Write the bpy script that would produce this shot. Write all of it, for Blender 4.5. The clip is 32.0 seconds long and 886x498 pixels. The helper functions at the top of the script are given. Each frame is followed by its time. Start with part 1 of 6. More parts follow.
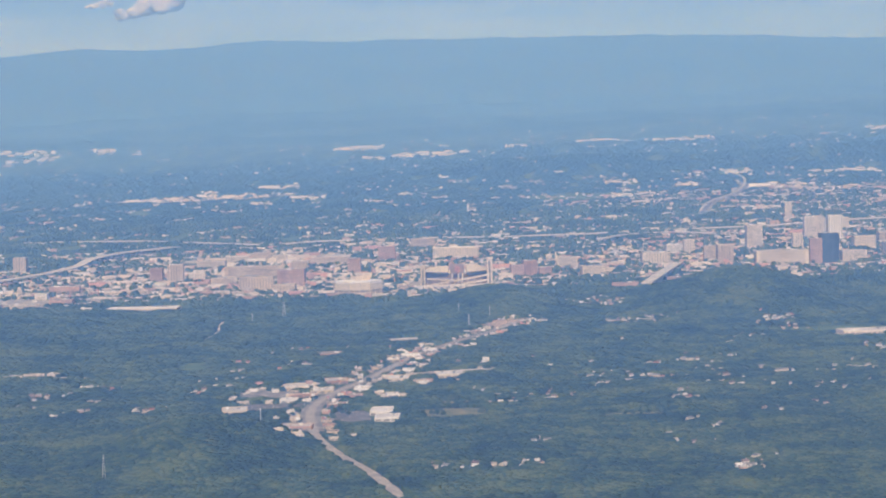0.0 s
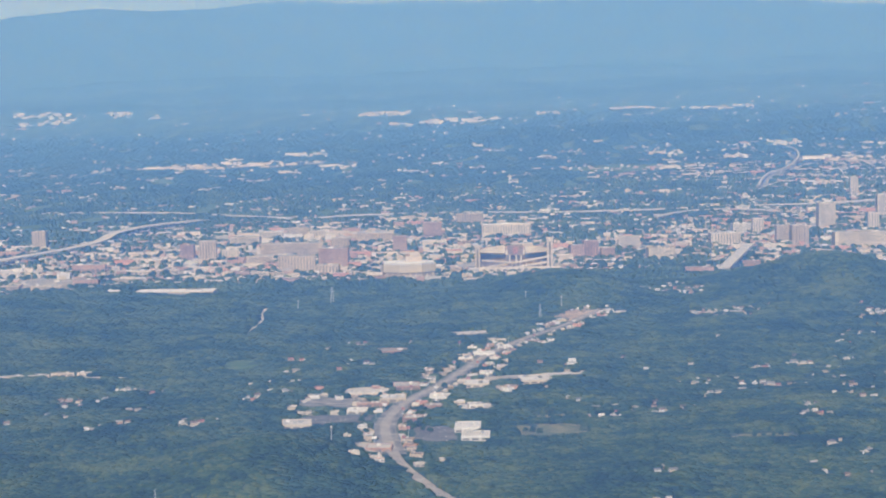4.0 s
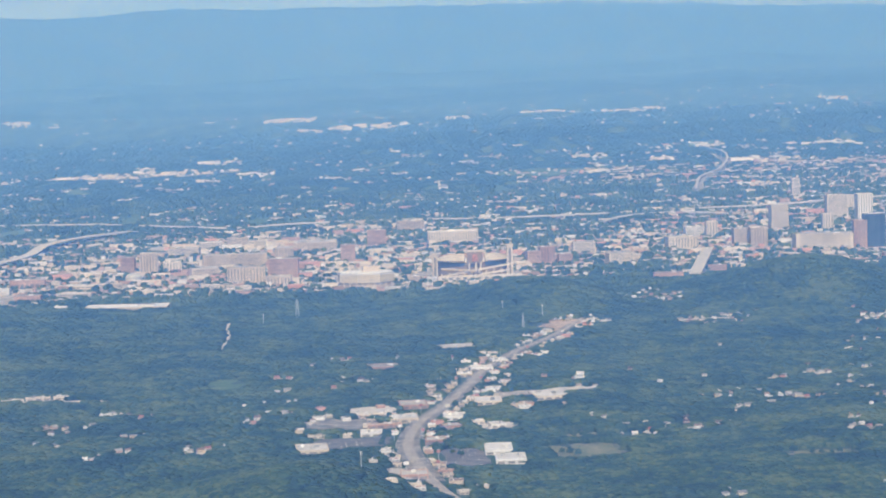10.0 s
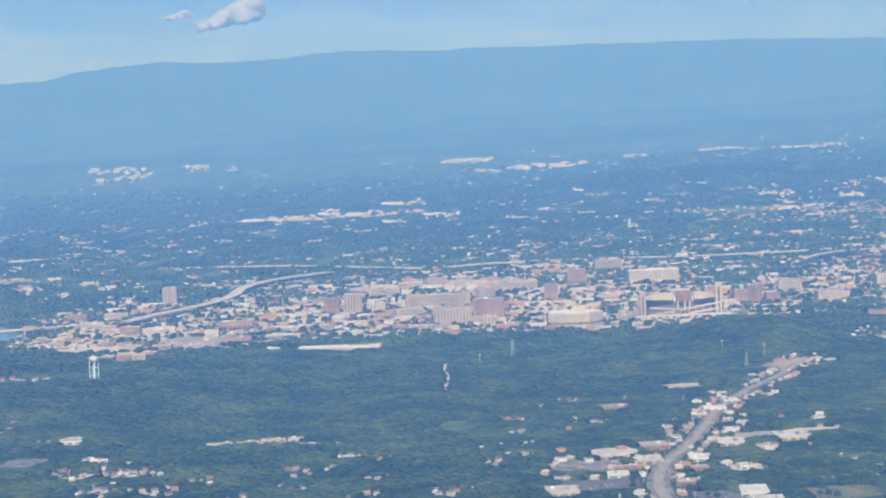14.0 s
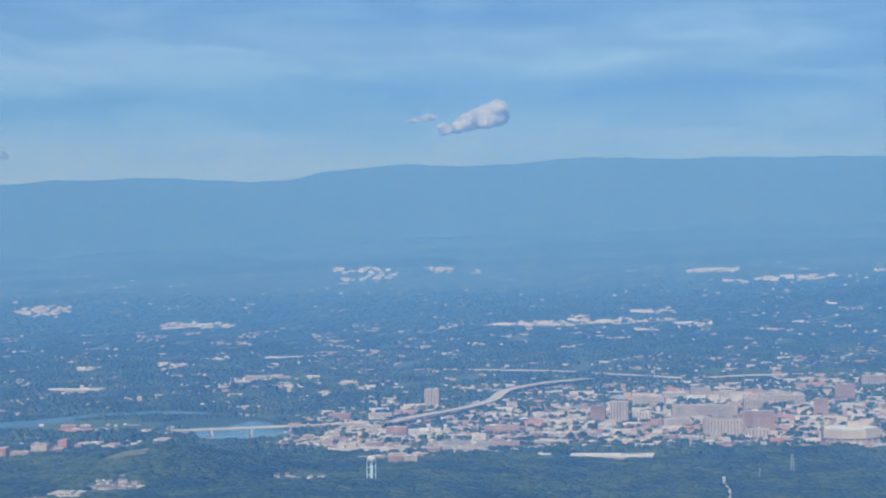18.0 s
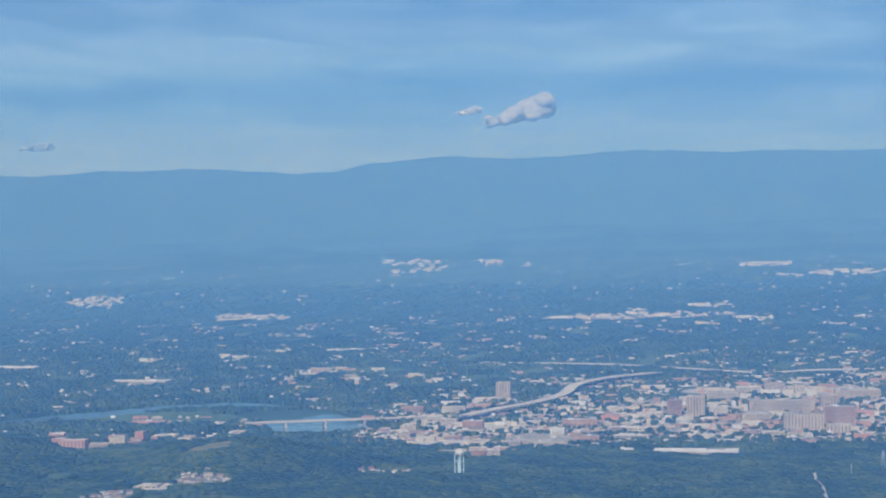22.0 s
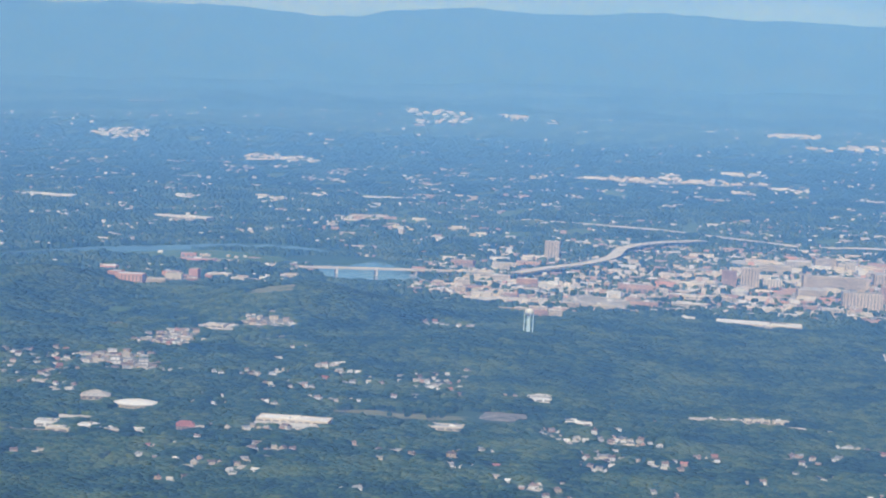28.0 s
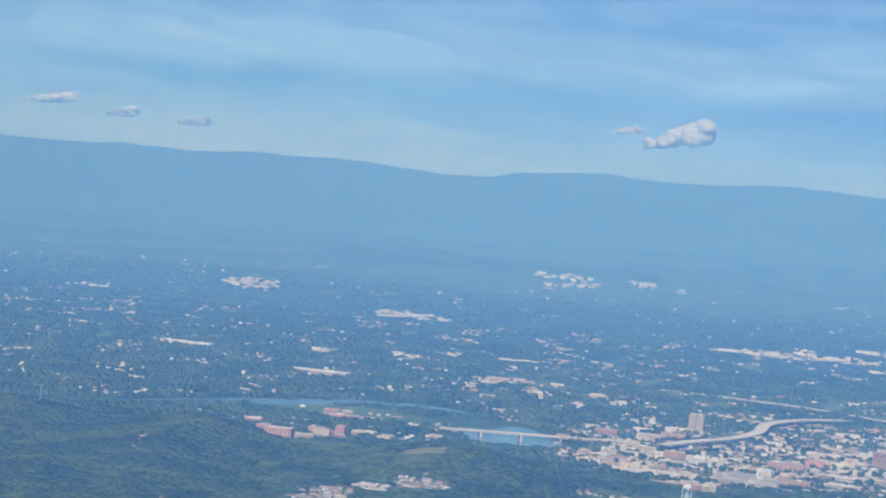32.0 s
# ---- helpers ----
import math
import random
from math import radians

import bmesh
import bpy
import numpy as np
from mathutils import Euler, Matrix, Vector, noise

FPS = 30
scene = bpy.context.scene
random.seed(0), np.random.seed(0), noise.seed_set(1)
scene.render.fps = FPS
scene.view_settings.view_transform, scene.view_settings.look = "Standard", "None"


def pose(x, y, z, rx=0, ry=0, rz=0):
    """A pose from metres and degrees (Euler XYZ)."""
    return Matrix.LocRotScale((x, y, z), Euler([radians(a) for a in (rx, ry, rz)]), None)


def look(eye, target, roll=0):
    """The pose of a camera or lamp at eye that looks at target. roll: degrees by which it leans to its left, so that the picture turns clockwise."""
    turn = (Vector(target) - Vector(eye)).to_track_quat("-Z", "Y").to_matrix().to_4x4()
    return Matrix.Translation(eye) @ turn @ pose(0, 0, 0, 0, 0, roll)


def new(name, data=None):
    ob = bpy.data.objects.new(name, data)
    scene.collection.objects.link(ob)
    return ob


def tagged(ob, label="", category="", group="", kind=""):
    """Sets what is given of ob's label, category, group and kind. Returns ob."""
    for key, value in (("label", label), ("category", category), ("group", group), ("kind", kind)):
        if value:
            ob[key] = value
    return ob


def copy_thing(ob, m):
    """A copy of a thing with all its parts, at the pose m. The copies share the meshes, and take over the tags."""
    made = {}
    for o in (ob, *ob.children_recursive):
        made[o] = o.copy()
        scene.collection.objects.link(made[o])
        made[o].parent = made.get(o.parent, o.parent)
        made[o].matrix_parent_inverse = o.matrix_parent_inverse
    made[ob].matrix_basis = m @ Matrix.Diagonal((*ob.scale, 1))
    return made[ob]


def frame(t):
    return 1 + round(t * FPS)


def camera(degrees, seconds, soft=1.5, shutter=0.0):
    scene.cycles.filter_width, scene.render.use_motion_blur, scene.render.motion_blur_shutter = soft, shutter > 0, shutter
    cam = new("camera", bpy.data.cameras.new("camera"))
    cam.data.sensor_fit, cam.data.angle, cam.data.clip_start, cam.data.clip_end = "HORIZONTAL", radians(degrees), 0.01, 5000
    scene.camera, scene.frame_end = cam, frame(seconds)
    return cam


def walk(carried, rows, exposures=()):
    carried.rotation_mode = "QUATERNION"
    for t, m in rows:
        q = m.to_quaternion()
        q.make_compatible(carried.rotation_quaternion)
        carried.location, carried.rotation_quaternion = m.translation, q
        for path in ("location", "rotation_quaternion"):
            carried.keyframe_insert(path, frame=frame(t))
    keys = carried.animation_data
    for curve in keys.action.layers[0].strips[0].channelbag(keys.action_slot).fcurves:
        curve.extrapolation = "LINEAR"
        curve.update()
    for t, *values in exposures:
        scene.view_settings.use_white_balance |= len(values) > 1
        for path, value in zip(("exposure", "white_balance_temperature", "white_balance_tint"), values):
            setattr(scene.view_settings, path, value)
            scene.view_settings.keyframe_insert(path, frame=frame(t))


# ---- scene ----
# The land is modelled at about a fifth of its full size, so that its far ridges stand within the lens's reach.
cam = camera(22.60, 32.0, soft=1.9)

# seconds, place, and heading (to the left of north), tilt and lean in degrees
PATH = [
    (0.0, 84.33, -164.62, 104.62, -1.943, -3.354, -1.588),
    (0.5, 81.90, -151.91, 105.78, -1.603, -3.384, -1.147),
    (1.0, 79.32, -139.03, 106.71, -2.388, -3.701, -1.062),
    (1.5, 76.59, -126.00, 107.43, -2.007, -3.975, -1.238),
    (2.0, 73.71, -112.81, 107.92, -1.361, -3.852, -1.901),
    (2.5, 70.68, -99.45, 108.18, -1.901, -3.652, -1.212),
    (3.0, 67.50, -85.94, 108.22, -0.975, -3.629, -1.508),
    (3.5, 64.17, -72.27, 108.04, -1.438, -4.299, -1.007),
    (4.0, 60.61, -55.98, 107.46, -1.706, -4.282, -1.073),
    (4.5, 56.76, -37.82, 106.44, -2.294, -4.245, -1.217),
    (5.0, 52.91, -22.81, 105.48, -2.882, -4.208, -1.361),
    (5.5, 49.33, -15.97, 105.09, -3.150, -4.191, -1.427),
    (6.0, 45.97, -14.90, 105.16, -2.877, -3.948, -1.228),
    (6.5, 42.61, -13.83, 105.24, -4.136, -3.750, -1.239),
    (7.0, 39.27, -12.76, 105.31, -3.249, -4.121, -1.440),
    (7.5, 35.94, -11.69, 105.38, -3.049, -4.901, -1.780),
    (8.0, 32.62, -10.62, 105.45, -4.312, -4.743, -1.671),
    (8.5, 29.31, -9.56, 105.51, -4.484, -4.507, -1.469),
    (9.0, 26.01, -8.49, 105.58, -4.803, -4.415, -1.372),
    (9.5, 22.72, -7.43, 105.64, -5.156, -4.232, -1.487),
    (10.0, 19.45, -6.36, 105.70, -4.850, -4.176, -1.713),
    (10.5, 16.18, -5.30, 105.76, -4.080, -4.096, -1.723),
    (11.0, 12.92, -4.24, 105.81, -2.372, -3.687, -2.173),
    (11.5, 9.68, -3.18, 105.87, -2.285, -4.240, -2.088),
    (12.0, 6.45, -2.12, 105.92, -1.277, -3.985, -2.658),
    (12.5, 3.22, -1.06, 105.97, -0.643, -4.068, -2.806),
    (13.0, 0.01, 0.00, 106.02, 0.002, -4.029, -2.742),
    (13.5, -3.19, 1.06, 106.06, 0.206, -3.742, -2.551),
    (14.0, -6.38, 2.12, 106.10, -0.773, -3.011, -2.376),
    (14.5, -9.56, 3.17, 106.15, 0.288, -2.416, -2.356),
    (15.0, -12.73, 4.23, 106.19, 2.165, -2.021, -2.365),
    (15.5, -15.88, 5.28, 106.22, 2.804, -1.207, -1.677),
    (17.5, -28.40, 9.49, 106.35, 3.339, 0.317, -1.092),
    (18.0, -31.51, 10.54, 106.38, 4.985, -0.119, -0.841),
    (18.5, -34.60, 11.59, 106.41, 4.789, -0.345, -1.198),
    (19.0, -37.68, 12.64, 106.43, 5.093, -0.764, -1.177),
    (19.5, -40.75, 13.68, 106.45, 4.790, -0.792, -1.092),
    (20.0, -43.81, 14.73, 106.47, 5.420, -0.448, -1.412),
    (20.5, -46.86, 15.77, 106.49, 5.379, -0.301, -1.366),
    (21.0, -49.90, 16.82, 106.50, 6.021, -0.401, -1.457),
    (21.5, -52.92, 17.86, 106.51, 5.831, -0.330, -1.051),
    (22.0, -55.94, 18.91, 106.53, 5.882, -0.305, -0.619),
    (22.5, -58.94, 19.95, 106.53, 5.937, -0.685, -0.374),
    (23.0, -61.94, 20.99, 106.54, 6.688, -0.609, -0.359),
    (23.5, -64.92, 22.03, 106.55, 5.816, -0.565, 0.095),
    (24.0, -67.89, 23.07, 106.55, 5.906, -0.759, 0.388),
    (24.5, -70.85, 24.11, 106.55, 6.359, -1.312, 0.682),
    (25.0, -73.80, 25.14, 106.55, 6.440, -1.381, 1.126),
    (25.5, -76.74, 26.18, 106.55, 7.461, -1.659, 0.900),
    (27.5, -88.39, 30.32, 106.51, 6.667, -3.707, 2.628),
    (28.0, -91.28, 31.35, 106.50, 5.764, -4.150, 3.023),
    (28.5, -94.15, 32.38, 106.48, 5.629, -4.358, 3.508),
    (29.0, -97.02, 33.41, 106.47, 5.465, -4.771, 3.002),
    (29.5, -99.87, 34.44, 106.45, 6.757, -4.699, 2.807),
    (30.0, -102.71, 35.47, 106.43, 7.046, -3.991, 3.560),
    (30.5, -105.54, 36.50, 106.40, 6.806, -3.246, 4.018),
    (31.0, -108.36, 37.52, 106.38, 7.245, -2.379, 4.891),
    (31.5, -111.17, 38.55, 106.35, 8.308, -1.506, 5.307),
    (32.0, -113.97, 39.57, 106.32, 8.929, -0.232, 5.542),
]


def aim(row):
    t, x, y, z, yaw, tilt, lean = row
    yaw, tilt = radians(yaw), radians(tilt)
    way = Vector((-math.sin(yaw) * math.cos(tilt), math.cos(yaw) * math.cos(tilt), math.sin(tilt)))
    eye = Vector((x, y, z))
    return t, look(eye, eye + way * 1000, lean)


# the film's own drift of brightness and colour: seconds, stops, kelvin, tint
TONES = [(0.0, 0.02, 7050, 20), (3.0, 0.04, 6750, 15), (6.0, 0.13, 6500, 12), (13.0, 0.16, 6380, 11), (15.5, 0.06, 6150, 10), (18.0, -0.16, 5800, 9), (25.0, -0.22, 5800, 9), (28.0, 0.12, 6170, 9), (30.5, 0.20, 6200, 9), (32.0, 0.03, 6100, 9)]
walk(cam, [aim(row) for row in PATH], TONES)

# ---- light ----
SUN_TURN, SUN_HEIGHT = 185.0, 46.0        # compass degrees from north (+y) clockwise, and degrees over the horizon
sun = new("sun", bpy.data.lights.new("sun", "SUN"))
sun.data.energy, sun.data.angle, sun.data.color = 5.0, radians(0.5), (1.0, 0.95, 0.88)
sun_way = Vector((math.sin(radians(SUN_TURN)) * math.cos(radians(SUN_HEIGHT)), math.cos(radians(SUN_TURN)) * math.cos(radians(SUN_HEIGHT)), math.sin(radians(SUN_HEIGHT))))
sun.matrix_world = look(sun_way * 2000, (0, 0, 0))


def link(tree, a, b):
    tree.links.new(a, b)


def node(tree, kind, **values):
    n = tree.nodes.new(kind)
    for key, value in values.items():
        if key in n.inputs:
            n.inputs[key].default_value = value
    return n


def math_node(tree, op, a, b=None, c=None, clamp=False):
    n = tree.nodes.new("ShaderNodeMath")
    n.operation, n.use_clamp = op, clamp
    for i, v in enumerate((a, b, c)):
        if v is None:
            continue
        if isinstance(v, (int, float)):
            n.inputs[i].default_value = v
        else:
            tree.links.new(v, n.inputs[i])
    return n.outputs[0]


def build_world():
    world = bpy.data.worlds.new("sky")
    scene.world = world
    world.use_nodes = True
    tree = world.node_tree
    out = tree.nodes["Background"]
    sky = tree.nodes.new("ShaderNodeTexSky")
    sky.sky_type, sky.sun_disc = "NISHITA", False
    sky.sun_elevation, sky.sun_rotation = radians(SUN_HEIGHT), radians(SUN_TURN)
    sky.altitude, sky.air_density, sky.dust_density = 3000, 1.0, 0.0
    veil = tree.nodes.new("ShaderNodeMix")
    veil.data_type, veil.blend_type = "RGBA", "MULTIPLY"
    veil.inputs["Factor"].default_value = 1.0
    veil.inputs[7].default_value = (0.68, 0.86, 1.08, 1)
    link(tree, sky.outputs[0], veil.inputs[6])
    # long thin layers of high cloud low over the horizon
    spot = node(tree, "ShaderNodeMapping")
    spot.inputs["Scale"].default_value = (1.6, 1.6, 34.0)
    link(tree, tree.nodes.new("ShaderNodeTexCoord").outputs["Generated"], spot.inputs["Vector"])
    streak = node(tree, "ShaderNodeTexNoise", Scale=1.0, Detail=5.0, Roughness=0.55)
    link(tree, spot.outputs[0], streak.inputs["Vector"])
    layer = tree.nodes.new("ShaderNodeValToRGB")
    layer.color_ramp.elements[0].position, layer.color_ramp.elements[0].color = 0.40, (0.77, 0.88, 0.99, 1)
    layer.color_ramp.elements[1].position, layer.color_ramp.elements[1].color = 0.62, (1.14, 1.07, 1.04, 1)
    link(tree, streak.outputs[0], layer.inputs[0])
    thin = tree.nodes.new("ShaderNodeMix")
    thin.data_type, thin.blend_type = "RGBA", "MULTIPLY"
    thin.inputs["Factor"].default_value = 1.0
    link(tree, veil.outputs[2], thin.inputs[6])
    link(tree, layer.outputs[0], thin.inputs[7])
    # torn wisps in the pale layer over the ridge
    shred = node(tree, "ShaderNodeMapping")
    shred.inputs["Scale"].default_value = (13.0, 13.0, 70.0)
    shred.inputs["Rotation"].default_value = (0.0, radians(0.9), 0.0)
    link(tree, tree.nodes.new("ShaderNodeTexCoord").outputs["Generated"], shred.inputs["Vector"])
    wisp = node(tree, "ShaderNodeTexNoise", Scale=1.0, Detail=7.0, Roughness=0.62, Distortion=0.7)
    link(tree, shred.outputs[0], wisp.inputs["Vector"])
    torn = tree.nodes.new("ShaderNodeValToRGB")
    torn.color_ramp.elements[0].position, torn.color_ramp.elements[0].color = 0.42, (0.97, 0.985, 1.0, 1)
    torn.color_ramp.elements[1].position, torn.color_ramp.elements[1].color = 0.76, (1.55, 1.38, 1.24, 1)
    link(tree, wisp.outputs[0], torn.inputs[0])
    frayed = tree.nodes.new("ShaderNodeMix")
    frayed.data_type, frayed.blend_type = "RGBA", "MULTIPLY"
    frayed.inputs["Factor"].default_value = 1.0
    link(tree, thin.outputs[2], frayed.inputs[6])
    link(tree, torn.outputs[0], frayed.inputs[7])
    # the lowest air is dulled by the valley haze; over it a grey-blue layer of stratus, then clear air
    parts = tree.nodes.new("ShaderNodeSeparateXYZ")
    link(tree, tree.nodes.new("ShaderNodeTexCoord").outputs["Generated"], parts.inputs[0])
    level = math_node(tree, "MULTIPLY_ADD", parts.outputs[0], -0.045, parts.outputs[2])
    level = math_node(tree, "MULTIPLY_ADD", math_node(tree, "SUBTRACT", streak.outputs[0], 0.5), 0.022, level)
    low = tree.nodes.new("ShaderNodeValToRGB")
    rows = ((0.025, (0.65, 0.70, 1.06, 1)), (0.052, (0.73, 0.775, 1.07, 1)), (0.062, (0.77, 0.81, 1.04, 1)), (0.073, (0.71, 0.785, 0.98, 1)), (0.086, (0.93, 0.955, 1.02, 1)), (0.13, (1.0, 0.99, 1.02, 1)))
    while len(low.color_ramp.elements) < len(rows):
        low.color_ramp.elements.new(0.5)
    for e, (p, c) in zip(low.color_ramp.elements, rows):
        e.position, e.color = p, c
    link(tree, level, low.inputs[0])
    dull = tree.nodes.new("ShaderNodeMix")
    dull.data_type, dull.blend_type = "RGBA", "MULTIPLY"
    dull.inputs["Factor"].default_value = 1.0
    link(tree, frayed.outputs[2], dull.inputs[6])
    link(tree, low.outputs[0], dull.inputs[7])
    link(tree, dull.outputs[2], out.inputs[0])
    out.inputs[1].default_value = 0.080


build_world()

# ---- the lie of the land ----
HILLS = [  # x, y, half-widths, height
    (155, 1050, 32, 60, 12), (287, 1050, 44, 62, 18), (-255, 1030, 42, 60, 13), (-385, 1040, 32, 60, 12),
    (-490, 1060, 60, 80, 10), (-90, 1040, 100, 45, 2.5), (28, 548, 24, 42, 9), (300, 2500, 190, 110, 17),
    (800, 2520, 300, 120, 19), (-321, 1092, 60, 50, 4), (-145, 935, 70, 50, 5),
]

RIVER_WEST = [(-620, 1150), (-520, 1190), (-465, 1245), (-432, 1300), (-395, 1345), (-345, 1378), (-300, 1380)]
RIVER_BEND = [(-286, 1326), (-264, 1285), (-250, 1240)]
RIVER_EAST = [(246, 1174), (275, 1186), (330, 1196)]


def off_line(x, y, line):
    """How far points lie from a line of corners."""
    best = np.full(np.shape(x), 1e9)
    for (ax, ay), (bx, by) in zip(line, line[1:]):
        dx, dy = bx - ax, by - ay
        s = np.clip(((x - ax) * dx + (y - ay) * dy) / (dx * dx + dy * dy), 0, 1)
        best = np.minimum(best, np.hypot(x - ax - s * dx, y - ay - s * dy))
    return best


def land(x, y):
    x, y = np.asarray(x, float), np.asarray(y, float)
    d = np.maximum(0.0, y - 1150)
    far = np.maximum(0.0, y - 2500)
    z = 0.026 * d * d / (d + 120) + 0.024 * far * far / (far + 150) + 0.02 * x * np.clip((y - 1100) / 1500, 0, 1)
    for hx, hy, sx, sy, top in HILLS:
        z = z + top * np.exp(-((x - hx) / sx) ** 2 - ((y - hy) / sy) ** 2)
    swell = np.clip((y - 300) / 200, 0, 1)
    z = z + swell * (0.7 * np.sin(x / 31 + 1.3) * np.sin(y / 43) + 0.5 * np.sin(x / 17 - y / 29))
    for line, half in ((RIVER_WEST, 9), (RIVER_BEND, 22), (RIVER_EAST, 9)):
        bank = np.clip((off_line(x, y, line) - half) / 7, 0, 1)
        z = bank * z + (1 - bank) * np.minimum(z, -2.2)
    far = np.clip((y - 1900) / 1500, 0, 1)
    return z + far * 7 * np.sin(x / 210 + y / 330) * np.sin(y / 170 + 0.6 * np.sin(x / 260))


def ground_at(x, y):
    return float(land(x, y))

# ---- materials ----
def material(name, colours, scale=1.0, rough=0.9, grain=0.0, spread="object", metal=0.0, bump=0.0, sheen=0.12, patches=0.0):
    """A surface of two to four colours: a broad stain, a fine grain, and a shift from piece to piece."""
    mat = bpy.data.materials.new(name)
    mat.use_nodes = True
    tree = mat.node_tree
    shader = tree.nodes["Principled BSDF"]
    shader.inputs["Roughness"].default_value = rough
    shader.inputs["Metallic"].default_value = metal
    shader.inputs["Specular IOR Level"].default_value = sheen
    place = tree.nodes.new("ShaderNodeNewGeometry").outputs["Position"]
    broad = node(tree, "ShaderNodeTexNoise", Scale=0.11 * scale, Detail=4.0, Roughness=0.6)
    fine = node(tree, "ShaderNodeTexNoise", Scale=1.7 * scale, Detail=3.0, Roughness=0.65)
    link(tree, place, broad.inputs["Vector"])
    link(tree, place, fine.inputs["Vector"])
    mixed = math_node(tree, "MULTIPLY_ADD", fine.outputs[0], 0.45, math_node(tree, "MULTIPLY", broad.outputs[0], 0.55))
    mixed = math_node(tree, "MULTIPLY_ADD", math_node(tree, "SUBTRACT", mixed, 0.5), 2.6, 0.5)
    if spread == "object":
        piece = tree.nodes.new("ShaderNodeObjectInfo").outputs["Random"]
    else:
        piece = tree.nodes.new("ShaderNodeNewGeometry").outputs["Random Per Island"]
    mixed = math_node(tree, "MULTIPLY_ADD", math_node(tree, "SUBTRACT", piece, 0.5), grain, mixed, clamp=True)
    if patches:
        stand = node(tree, "ShaderNodeTexNoise", Scale=0.028, Detail=3.0, Roughness=0.55)
        link(tree, place, stand.inputs["Vector"])
        mixed = math_node(tree, "MULTIPLY_ADD", math_node(tree, "SUBTRACT", stand.outputs[0], 0.5), patches, mixed, clamp=True)
    ramp = tree.nodes.new("ShaderNodeValToRGB")
    while len(ramp.color_ramp.elements) < len(colours):
        ramp.color_ramp.elements.new(0.5)
    for i, colour in enumerate(colours):
        ramp.color_ramp.elements[i].position = 0.12 + 0.76 * i / (len(colours) - 1)
        ramp.color_ramp.elements[i].color = (*colour, 1)
    link(tree, mixed, ramp.inputs[0])
    link(tree, ramp.outputs[0], shader.inputs["Base Color"])
    if bump:
        b = node(tree, "ShaderNodeBump", Strength=bump, Distance=0.3)
        link(tree, fine.outputs[0], b.inputs["Height"])
        link(tree, b.outputs[0], shader.inputs["Normal"])
    return mat


